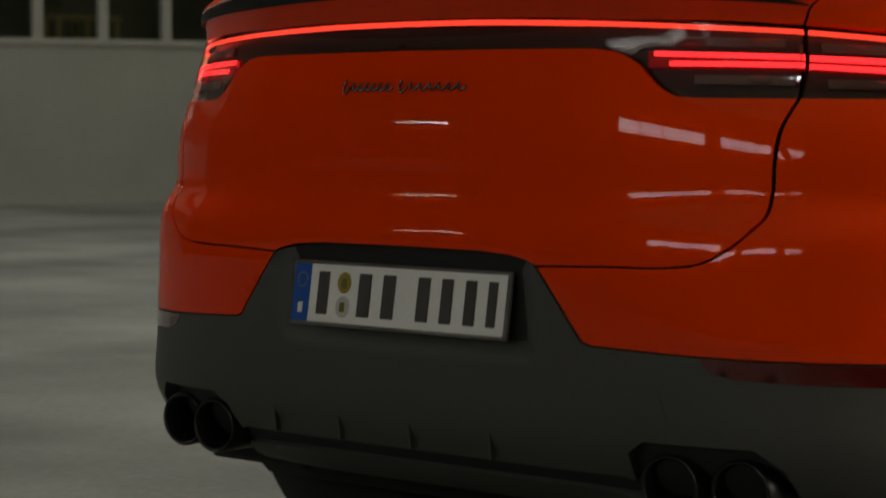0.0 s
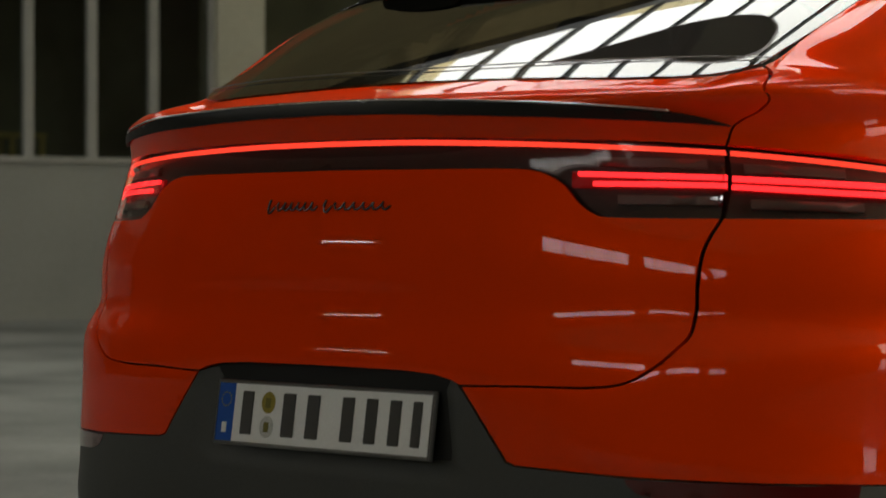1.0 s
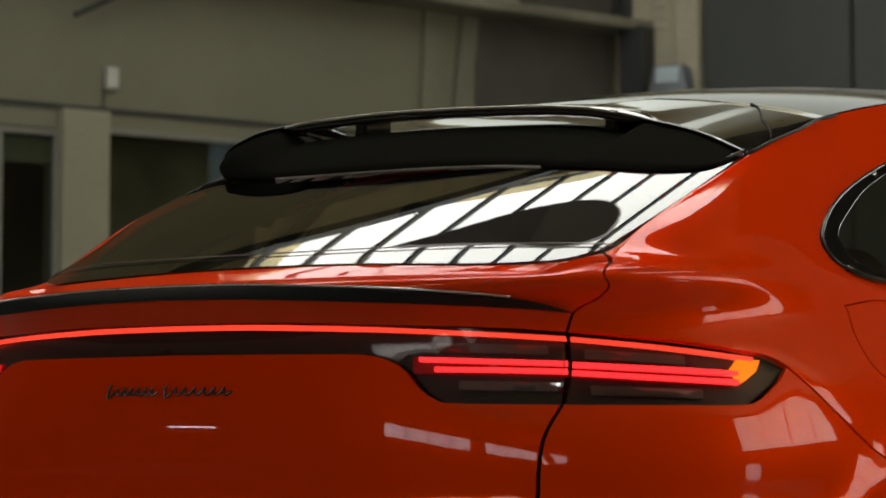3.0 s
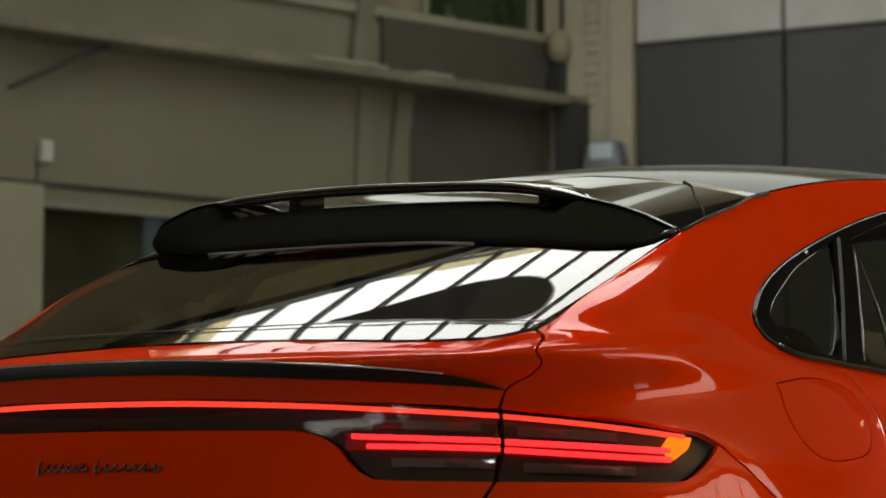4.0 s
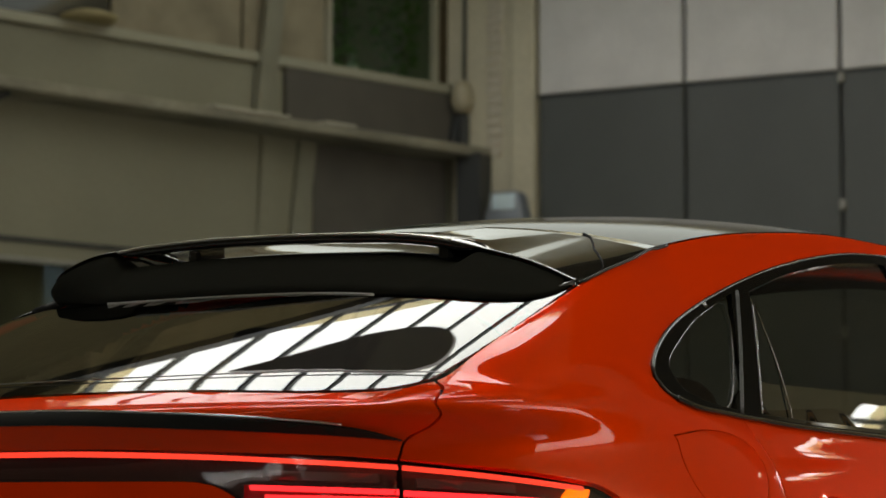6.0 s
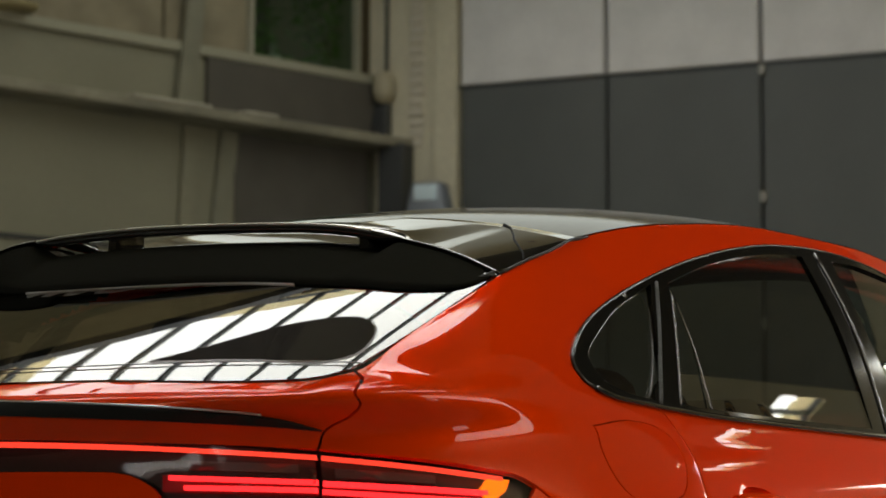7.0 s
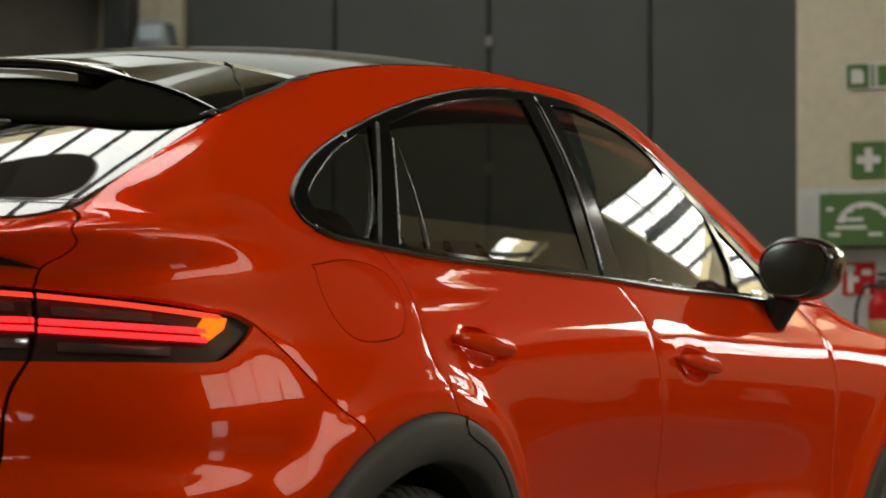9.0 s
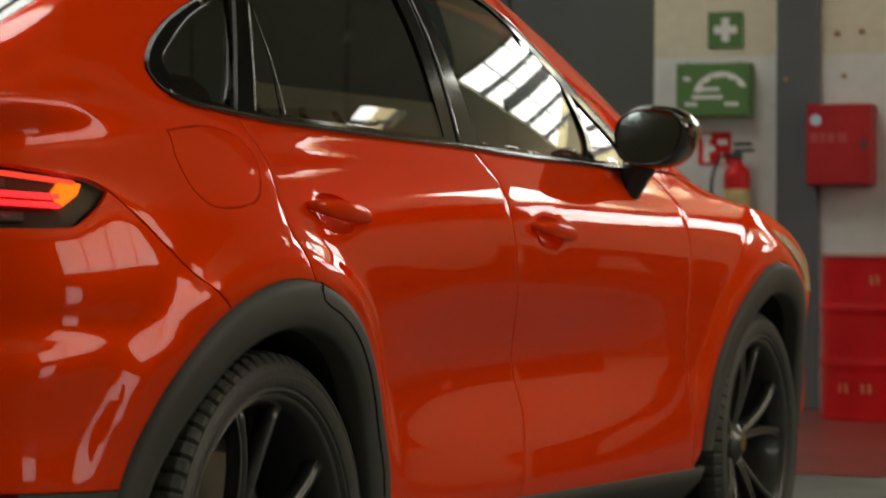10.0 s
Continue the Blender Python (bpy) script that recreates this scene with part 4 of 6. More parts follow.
def plate_slab(name, x0, x1, z0, z1, out0, out1, material, parent, label="", bevel=0.0):
    bm = box(x0, x1, -out1, -out0, z0, z1, bevel)
    for v in bm.verts:
        v.co = Vector(at_plate(v.co.x, v.co.z, -v.co.y))
    return part(name, bm, material, parent, label)


def plate_outline(name, pts, depth, material, parent, label=""):
    """A flat raised shape on the plate."""
    n = len(pts)
    V = [at_plate(x, z, 0.0045 + depth) for x, z in pts] + [at_plate(x, z, 0.004) for x, z in pts]
    F = [tuple(range(n))] + [(i, n + i, n + (i + 1) % n, (i + 1) % n) for i in range(n)]
    return raw(name, V, F, material, parent, label, smooth=False)


PLATE_WHITE = mat("reflective_plate_white", (0.88, 0.88, 0.86), 0.35, grain=0.03, size=200)
PLATE_INK = mat("embossed_grey_paint", (0.07, 0.068, 0.064), 0.3)
plate = plate_slab("number_plate", -0.262, 0.262, -0.057, 0.057, -0.004, 0.003, STEEL, car, "white number plate with a blue band in a steel frame", 0.0015)
plate_slab("plate_face", -0.258, 0.258, -0.053, 0.053, 0.003, 0.0045, PLATE_WHITE, plate, "white embossed face", 0.0006)
for a, b, c, d in ((-0.258, 0.258, 0.0505, 0.053), (-0.258, 0.258, -0.053, -0.0505), (-0.258, -0.2555, -0.0505, 0.0505), (0.2555, 0.258, -0.0505, 0.0505)):
    plate_slab("plate_rim", a, b, c, d, 0.0045, 0.0058, STEEL, plate)
band = plate_slab("blue_band", -0.2555, -0.214, -0.0505, 0.0505, 0.0045, 0.0050, mat("blue_band", (0.01, 0.09, 0.42), 0.35), plate, "blue band with a ring of stars")
for k in range(12):
    w = 2 * math.pi * k / 12
    cx, cz = -0.2347 + 0.012 * math.cos(w), 0.022 + 0.012 * math.sin(w)
    pts = [(cx + r * math.sin(math.pi * j / 5), cz + r * math.cos(math.pi * j / 5)) for j, r in enumerate([0.0024, 0.001] * 5)]
    plate_outline("star", pts[::-1], 0.0012, mat("star_yellow", (0.35, 0.28, 0.05), 0.4), band)
plate_slab("letter_bar", -0.2405, -0.229, -0.036, -0.018, 0.005, 0.0056, PLATE_WHITE, band)
for x0, x1 in ((-0.202, -0.157), (-0.100, -0.052), (-0.041, 0.007), (0.043, 0.089), (0.099, 0.143), (0.154, 0.197), (0.206, 0.244)):
    plate_slab("number_bar", x0 + 0.009, x1 - 0.009, -0.037, 0.038, 0.0045, 0.0062, PLATE_INK, plate, "dark embossed bar", 0.0015)
for z, col in ((0.020, (0.32, 0.25, 0.03)), (-0.022, (0.55, 0.55, 0.52))):
    pts = [(-0.128 + 0.0165 * math.cos(w), z + 0.0185 * math.sin(w)) for w in np.linspace(0, 2 * math.pi, 28, endpoint=False)]
    seal = plate_outline("seal_badge", pts, 0.001, mat("seal_badge", col, 0.4, grain=0.2, size=300), plate, "round seal")
    plate_slab("seal_mark", -0.134, -0.122, z - 0.009, z + 0.008, 0.0055, 0.0062, mat("seal_mark", (0.16, 0.14, 0.02), 0.4), seal)

SCRIPT = mat("dark_chrome_script", (0.12, 0.12, 0.12), 0.25, 0.9)


def script_stroke(x0, x1, waves, tall):
    """A flowing line of loops, standing in for a maker's script."""
    P = []
    for k in np.linspace(0, 1, waves * 10 + 1):
        x = x0 + (x1 - x0) * k + 0.0035 * math.cos(2 * math.pi * waves * k)
        z = 0.977 + tall * 0.5 * math.sin(2 * math.pi * waves * k) + 0.002
        x += (z - 0.977) * 0.5
        p = skin(math.copysign(float(u_of_x(abs(x), z)), x), z)
        P.append((p[0], p[1] - 0.003, p[2]))
    return P


for x0, x1, waves, tall in ((-0.152, -0.135, 1, 0.024), (-0.130, -0.030, 6, 0.014), (-0.016, 0.004, 1, 0.022), (0.008, 0.142, 6, 0.013)):
    tube("script_badge", script_stroke(x0, x1, waves, tall), 0.0020, SCRIPT, tailgate, "dark chrome script badge", n=6)

# ---- wheels ----
# paler metal for one edge of each spoke
SPOKE_EDGE = mat("pale_alloy_edge", (0.42, 0.42, 0.40), 0.35, 0.8)


def wheel(yc, side):
    bm = turned([(0.298, 0.106), (0.300, 0.113), (0.294, 0.118), (0.286, 0.110), (0.277, 0.09), (0.267, 0.03), (0.262, -0.10)], 72)
    for v in bm.verts:
        v.co = Vector((side * (0.842 + v.co.x), yc + v.co.y, WZ + v.co.z))
    ob = part("wheel", bm, RIM, car, "satin black alloy wheel", smooth=True)
    # ring of brighter metal in place of the highlight line on the rim lip
    bm = turned([(0.2945, 0.1185), (0.299, 0.1165), (0.3005, 0.113), (0.2985, 0.110)], 72)
    for v in bm.verts:
        v.co = Vector((side * (0.842 + v.co.x), yc + v.co.y, WZ + v.co.z))
    part("rim_lip", bm, mat("rim_highlight_metal", (0.16, 0.16, 0.155), 0.3, 0.9), ob, "thin paler metal ring for the rim edge's highlight", smooth=True)
    n = 360
    prof = [(0.290, 0.10), (0.298, 0.118), (0.302, 0.124), (0.308, 0.1225), (0.311, 0.127), (0.318, 0.1305), (0.326, 0.1325), (0.3265, 0.1312), (0.338, 0.1315), (0.3385, 0.1326), (0.345, 0.1300), (0.352, 0.1262), (0.3525, 0.1245), (0.358, 0.1205), (0.368, 0.108), (0.3725, 0.085), (0.374, 0.055), (0.3665, 0.052), (0.3665, 0.044), (0.374, 0.041), (0.3745, 0.012),
            (0.367, 0.009), (0.367, -0.009), (0.3745, -0.012), (0.374, -0.041), (0.3665, -0.044), (0.3665, -0.052), (0.374, -0.055), (0.3725, -0.085), (0.366, -0.110), (0.345, -0.130), (0.30, -0.125), (0.286, -0.10)]
    V, F = [], []
    m = len(prof)
    for i in range(n):
        w = 2 * math.pi * i / n
        for k, (r, a) in enumerate(prof):
            if i % 5 == 0 and abs(a) > 0.053 and abs(a) < 0.1247 and r > 0.352:
                r -= 0.006
            V.append((side * (0.842 + a), yc + r * math.cos(w), WZ + r * math.sin(w)))
    for i in range(n):
        for k in range(m - 1):
            q = (i * m + k, (i + 1) % n * m + k, (i + 1) % n * m + k + 1, i * m + k + 1)
            F.append(q if side > 0 else q[::-1])
    raw("tyre", V, F, RUBBER, ob, "black low-profile tyre", smooth=False)
    bm = turned([(0.001, 0.0), (0.19, 0.0), (0.195, -0.004), (0.195, -0.03), (0.001, -0.03)], 48)
    for v in bm.verts:
        v.co = Vector((side * (0.842 + v.co.x), yc + v.co.y, WZ + v.co.z))
    part("brake_disc", bm, STEEL, ob, "grey brake disc")
    bm = box(side * 0.842 - 0.03, side * 0.842 + 0.03, yc - 0.21, yc - 0.11, WZ - 0.12, WZ + 0.12, 0.02, seg=2)
    part("brake_caliper", bm, BLACK_GLOSS, ob, smooth=True)
    for k in range(5):
        for d in (-1, 1):
            w0 = 2 * math.pi * k / 5 + 0.31 * side
            rows = []
            for t in np.linspace(0, 1, 9):
                r = 0.045 + 0.236 * t
                w = w0 + d * (0.07 + 0.19 * t**1.3)
                wid = 0.0125 - 0.003 * t + 0.010 * max(0, t - 0.8) * 5 * 0.5
                out = 0.842 + 0.080 + 0.018 * t - 0.03 * (1 - t) ** 2
                c, sn = math.cos(w), math.sin(w)
                ty, tz = -sn, c
                cy, cz = yc + r * c, WZ + r * sn
                rows.append([(side * (out - dd), cy + ty * o * wid, cz + tz * o * wid) for o, dd in ((-1, 0.035), (-0.9, 0.006), (-0.45, 0.0), (0.45, 0.0), (0.9, 0.006), (1, 0.035))])
            loft("spoke", rows, RIM, ob)
            tube("spoke_edge", [np.array(r[1 if d < 0 else 4]) + (side * 0.0005, 0, 0) for r in rows], 0.0017, SPOKE_EDGE, ob, n=6)
    bm = turned([(0.001, 0.074), (0.028, 0.074), (0.032, 0.070), (0.048, 0.062), (0.062, 0.05), (0.066, 0.02)], 36)
    for v in bm.verts:
        v.co = Vector((side * (0.842 + v.co.x), yc + v.co.y, WZ + v.co.z))
    part("hub", bm, RIM, ob, smooth=True)
    bm = turned([(0.001, 0.0765), (0.022, 0.0765), (0.024, 0.073)], 28)
    for v in bm.verts:
        v.co = Vector((side * (0.842 + v.co.x), yc + v.co.y, WZ + v.co.z))
    part("hub_cap", bm, mat("hub_cap", (0.30, 0.22, 0.06), 0.3, 0.5), ob, "small gold and grey hub cap")
    return ob


for yc in (1.105, 4.0):
    for side in (1, -1):
        wheel(yc, side)

# ---- head lamps and cabin ----
for s in (1, -1):
    head = [(3.93, 0.975), (4.10, 0.945), (4.30, 0.885), (4.46, 0.80), (4.30, 0.80), (4.10, 0.86), (3.98, 0.92)]
    chart_patch("head_lamp", skin, spline(head + head[:1], 6)[:-1], mat("lamp_reflector", (0.62, 0.55, 0.42), 0.25, 0.1, 0.6, stain=0.3, stain_size=8), car, "clear head lamp", lift=0.004, flange=0.012, mirror=s < 0)
CABIN = mat("dark_cabin_trim", (0.085, 0.078, 0.062), 0.9, spec=0.1, grain=0.1, size=60)
LEATHER = mat("black_leather", (0.035, 0.032, 0.026), 0.8, spec=0.1, grain=0.1, size=90)
part("cabin_floor", box(-0.80, 0.80, 0.95, 3.55, 0.35, 0.62, 0.05), CABIN, car)
part("parcel_shelf", box(-0.66, 0.66, 0.62, 1.12, 1.06, 1.09, 0.01), CABIN, car)
part("dashboard", box(-0.72, 0.72, 3.15, 3.70, 0.75, 1.08, 0.06, seg=3), CABIN, car, smooth=True)


def seat(x, y, wide, drop=0.0):
    bm = box(x - wide, x + wide, y - 0.05, y + 0.48, 0.60, 0.80, 0.05, seg=3)
    part("seat", bm, LEATHER, car, "black leather seat", smooth=True)
    bm = box(x - wide, x + wide, y - 0.16, y + 0.0, 0.72, 1.26 - drop, 0.06, seg=3)
    for v in bm.verts:
        v.co.y -= 0.30 * (v.co.z - 0.72)
    part("seat_back", bm, LEATHER, car, smooth=True)
    bm = box(x - 0.14, x + 0.14, y - 0.33, y - 0.22, 1.22 - drop, 1.40 - drop, 0.04, seg=3)
    part("head_rest", bm, LEATHER, car, smooth=True)


for x in (-0.37, 0.37):
    seat(x, 2.55, 0.25, 0.16)
    seat(x, 1.65, 0.27)
ring = [(-0.37 + 0.18 * math.cos(w), 3.08 - 0.08 * math.sin(w), 0.98 + 0.165 * math.sin(w)) for w in np.linspace(0, 2 * math.pi, 32, endpoint=False)]
tube("steering_wheel", ring, 0.014, LEATHER, car, closed=True)

def ease(v):
    v = np.clip(v, 0, 1)
    return v * v * (3 - 2 * v)


# the far rear pillar leans in a little more
for ob in car.children_recursive:
    if ob.type != "MESH" or ob.name.split(".")[0] in ("spoiler_blade", "roof_spoiler", "slot_floor", "roof"):
        continue
    P = np.empty(len(ob.data.vertices) * 3)
    ob.data.vertices.foreach_get("co", P)
    P = P.reshape(-1, 3)
    P[:, 0] += 0.055 * ease((-P[:, 0] - 0.40) / 0.2) * ease((P[:, 2] - 1.09) / 0.08) * (1 - ease((P[:, 1] - 1.0) / 0.5))
    P[:, 0] += 0.06 * ease((-P[:, 0] - 0.45) / 0.25) * ease((P[:, 2] - 1.125) / 0.035) * (1 - ease((P[:, 2] - 1.24) / 0.12)) * (1 - ease((P[:, 1] - 0.7) / 0.5))
    ob.data.vertices.foreach_set("co", P.ravel())

tube("pillar_seal", [(-0.651, 0.90, 1.407), (-0.650, 0.935, 1.419), (-0.650, 0.965, 1.431), (-0.645, 1.01, 1.447)], 0.011, UNDER, roof_spoiler, n=8)

# ---- the hall ----
def line_frame(p, d):
    """The pose whose x runs along the wall, y into it and z up."""
    d = Vector((d[0], d[1], 0)).normalized()
    return Matrix(((d.x, -d.y, 0, p[0]), (d.y, d.x, 0, p[1]), (0, 0, 1, 0), (0, 0, 0, 1)))


def structure(name, bm, material, label, category, m=None, smooth=False):
    ob = tagged(part(name, bm, material, None, smooth=smooth), label, category, kind="structure")
    if m is not None:
        ob.matrix_world = m
    return ob


def fitting(name, label, category, m, group=""):
    """An empty thing on a wall; its parts are built in the wall's own measures."""
    ob = new(name)
    ob.matrix_world = m
    return tagged(ob, label, category, group)


def sub(name, bm, material, parent, label="", smooth=False):
    me = bpy.data.meshes.new(name)
    bm.to_mesh(me)
    bm.free()
    if smooth:
        for p in me.polygons:
            p.use_smooth = True
    me.materials.append(material)
    ob = new(name, me)
    ob.parent = parent
    return tagged(ob, label)


WALL_GREY = mat("grey_painted_wall", (0.275, 0.262, 0.192), 0.7, grain=0.05, size=20, stain=0.12, stain_size=0.5)
WALL_PALE = mat("pale_grey_paint", (0.40, 0.385, 0.295), 0.6, grain=0.05, size=20, stain=0.1, stain_size=0.6)
WALL_BEIGE = mat("beige_plaster", (0.62, 0.57, 0.43), 0.8, grain=0.06, size=15, stain=0.12, stain_size=0.8, bump=0.08)
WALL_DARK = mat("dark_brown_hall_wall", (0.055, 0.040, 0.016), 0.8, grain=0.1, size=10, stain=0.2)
DADO = mat("light_grey_wall_paint", (0.58, 0.585, 0.56), 0.6, grain=0.05, size=12, stain=0.12, stain_size=1.2)
GATE = mat("anthracite_gate_leaf", (0.086, 0.093, 0.091), 0.5, grain=0.06, size=25, stain=0.10, stain_size=0.7)
PANEL = mat("off_white_wall_panel", (0.72, 0.705, 0.70), 0.6, grain=0.03, size=20, stain=0.06)
ROOFING = mat("grey_brown_roof_boards", (0.78, 0.67, 0.40), 0.8, grain=0.1, size=6)
STEEL_DARK = mat("dark_painted_steel", (0.045, 0.047, 0.048), 0.5, grain=0.1, size=30)
LEDGE = mat("weathered_ledge", (0.27, 0.25, 0.19), 0.7, grain=0.1, size=12, stain=0.25, stain_size=1.0)
OFFICE_GLASS = mat("dark_office_glass", (0.055, 0.053, 0.044), 0.06, 0, 0.3, stain=0.3, stain_size=1.2)
RED_PAINT = mat("red_enamel", (0.52, 0.006, 0.008), 0.4, grain=0.06, size=25, stain=0.15, stain_size=3.0, spec=0.25)
CABINET_RED = mat("faded_red_cabinet", (0.36, 0.016, 0.018), 0.5, grain=0.06, size=25, stain=0.15, stain_size=3.0, spec=0.25)
GREEN_SIGN = mat("green_sign", (0.075, 0.17, 0.045), 0.5, stain=0.1)
WHITE_SIGN = mat("white_sign", (0.70, 0.70, 0.67), 0.5, stain=0.05)

structure("floor", box(-30, 20, -20, 34, -0.2, 0.0), FLOOR, "worn grey concrete hall floor with stains", "floor")
RED_FLOOR = mat("worn_red_floor_paint", (0.20, 0.045, 0.035), 0.35, grain=0.1, size=40, stain=0.3, stain_size=1.5)
structure("floor_marking", box(-1.6, 9.0, 7.05, 11.6, 0.0, 0.004), RED_FLOOR, "worn red painted floor zone along the wall", "floor marking")

# the office front on the hall's left
OFF = line_frame((-17.8, 13.0), (0.2, 0.98))
structure("wall_office_1", box(-16, 2.46, 0.0, 0.3, 0, 1.64), mat("grey_low_wall", (0.25, 0.25, 0.225), 0.7, grain=0.05, size=20, stain=0.15, stain_size=0.5), "grey painted low office wall under windows", "wall", OFF)
structure("wall_office_2", box(-16, 12.2, 0.0, 0.3, 4.0, 5.82), WALL_GREY, "grey painted upper office wall", "wall", OFF)
structure("wall_office_3", box(2.46, 3.05, -0.12, 0.3, 0, 4.22, 0.01), WALL_PALE, "pale grey painted pier between the office windows", "wall", OFF)
structure("wall_office_4", box(3.05, 12.2, 0.0, 0.3, 0, 2.0), WALL_GREY, "grey painted office wall", "wall", OFF)
structure("wall_office_5", box(5.1, 12.2, 0.0, 0.3, 2.0, 4.0), WALL_GREY, "grey painted office wall", "wall", OFF)
structure("wall_office_6", box(-16, 12.2, 0.05, 0.35, 5.95, 6.78), WALL_GREY, "grey painted gallery parapet", "wall", OFF)
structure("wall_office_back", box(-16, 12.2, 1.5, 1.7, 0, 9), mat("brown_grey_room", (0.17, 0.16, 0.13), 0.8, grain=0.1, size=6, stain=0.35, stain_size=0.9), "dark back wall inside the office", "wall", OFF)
structure("wall_office_floor", box(-16, 12.2, 0.3, 1.5, 1.2, 1.4), WALL_GREY, "raised office floor", "floor", OFF)
structure("trim_band", box(-16, 7.4, -0.03, 0.0, 4.22, 4.27), STEEL_DARK, "dark line along the office wall", "trim", OFF)
structure("ledge", box(-16, 11.9, -0.55, 0.02, 5.82, 5.95, 0.02), LEDGE, "weathered gallery ledge", "ledge", OFF)
for s0, s1 in ((6.36, 7.55), (8.06, 8.60)):
    structure("trim_patch", box(s0, s1, -0.56, -0.30, 5.935, 5.985, 0.015), mat("pale_mortar", (0.46, 0.43, 0.35), 0.8, grain=0.1, size=15, stain=0.2), "pale mortar patch on the ledge", "trim", OFF)
structure("trim_rail", box(-16, 11.2, -0.04, 0.05, 6.70, 6.82, 0.01), WALL_PALE, "pale rail on the gallery parapet", "trim", OFF)
structure("wall_office_7", box(7.9, 12.2, -0.02, 0.05, 5.96, 6.70), mat("brown_grey_panel", (0.11, 0.10, 0.085), 0.7, stain=0.1), "brown-grey gallery panel", "wall", OFF)
structure("wall_office_8", box(8.35, 10.6, -0.02, 0.0, 2.0, 5.81), mat("brown_grey_cladding", (0.12, 0.11, 0.095), 0.7, stain=0.1), "brown-grey cladding under the gallery", "wall", OFF)


MULLION = mat("grey_window_frame", (0.30, 0.295, 0.265), 0.55, grain=0.05, size=20, stain=0.1)


def office_window(s0, s1, z0, z1, name, label):
    w = fitting(name, label, "window", OFF)
    tagged(w, kind="structure")
    for a, b, c, d in ((s0, s1, z1 - 0.06, z1), (s0, s1, z0, z0 + 0.06), (s0, s0 + 0.05, z0 + 0.06, z1 - 0.06), (s1 - 0.05, s1, z0 + 0.06, z1 - 0.06)):
        sub("window_frame", box(a, b, -0.03, 0.08, c, d, 0.005), MULLION, w)
    sub("pane", box(s0 + 0.05, s1 - 0.05, 0.03, 0.04, z0 + 0.06, z1 - 0.06), clear("office_pane", (0.9, 0.95, 0.9), alpha=0.7, spec=0.45), w)
    return w


for k in range(14):
    s0 = -7.83 + 0.735 * k
    w = office_window(s0, s0 + 0.735, 1.64, 3.98, "window_%d" % (k + 1), "tall office window with pale frame")
    sub("blind", box(s0 + 0.05, s0 + 0.685, 0.06, 0.12, 3.62, 3.90), WALL_PALE, w, "rolled up pale blind")
office_window(3.05, 5.1, 2.0, 4.05, "window_40", "wide office window with a dim room behind")
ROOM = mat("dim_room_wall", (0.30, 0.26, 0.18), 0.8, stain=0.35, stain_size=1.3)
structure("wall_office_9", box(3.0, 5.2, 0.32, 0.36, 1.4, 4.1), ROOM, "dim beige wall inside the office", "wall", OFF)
stool = fitting("stool", "yellow wooden stool behind the office window", "stool", OFF @ Matrix.Translation((0.38, 0.75, 1.4)))
YELLOW = mat("yellow_wood", (0.50, 0.38, 0.13), 0.5, grain=0.1, size=20)
sub("seat", box(-0.38, 0.38, -0.18, 0.18, 0.52, 0.57, 0.01), YELLOW, stool)
for x in (-0.35, 0.33, -0.02):
    for y in (-0.15, 0.15):
        sub("leg", box(x - 0.025, x + 0.03, y - 0.02, y + 0.02, 0, 0.52, 0.004), YELLOW, stool)
pic = fitting("picture_frame", "framed picture on the office back wall", "picture", OFF @ Matrix.Translation((-0.1, 0.6, 2.3)))
sub("frame", box(-0.2, 0.2, 0, 0.03, -0.3, 0.38, 0.01), mat("dull_gold_frame", (0.16, 0.14, 0.09), 0.5), pic)
sub("sheet", box(-0.16, 0.16, -0.004, 0.0, -0.26, 0.34), mat("faded_sheet", (0.10, 0.095, 0.08), 0.7, stain=0.5, stain_size=6), pic)
box_ob = fitting("wall_sensor", "small white box on the office wall", "sensor", OFF @ Matrix.Translation((3.1, 0, 4.6)))
sub("case", box(-0.075, 0.075, -0.1, 0.0, -0.12, 0.12, 0.015), WHITE_SIGN, box_ob)
sub("cable", box(-0.085, -0.075, -0.02, 0.0, -0.42, -0.10), STEEL_DARK, box_ob)
brace = fitting("brace", "dark diagonal strut under the gallery ledge", "strut", OFF)
for s in (2.6, -4.0):
    bm = box(-0.78, 0.60, -0.03, 0.03, -0.03, 0.03, 0.006)
    bmesh.ops.rotate(bm, verts=bm.verts, cent=(0, 0, 0), matrix=Matrix.Rotation(-0.455, 3, "Y"))
    bmesh.ops.translate(bm, verts=bm.verts, vec=(s + 0.55, -0.35, 5.545))
    sub("strut", bm, STEEL_DARK, brace)


def leaning(name, a, b, wide, deep, material, label):
    """A straight post on the office front from a to b (s, z)."""
    t = fitting(name, label, "post", OFF)
    bm = bmesh.new()
    lo = [bm.verts.new((a[0] + x, y, a[1])) for x, y in ((-wide, -deep), (wide, -deep), (wide, 0.0), (-wide, 0.0))]
    hi = [bm.verts.new((b[0] + x, y, b[1])) for x, y in ((-wide, -deep), (wide, -deep), (wide, 0.0), (-wide, 0.0))]
    bm.faces.new(lo[::-1]), bm.faces.new(hi)
    for i in range(4):
        bm.faces.new((lo[i], lo[(i + 1) % 4], hi[(i + 1) % 4], hi[i]))
    bmesh.ops.bevel(bm, geom=bm.edges[:], offset=0.01, segments=1, affect="EDGES")
    sub("shaft", bm, material, t)
    return t


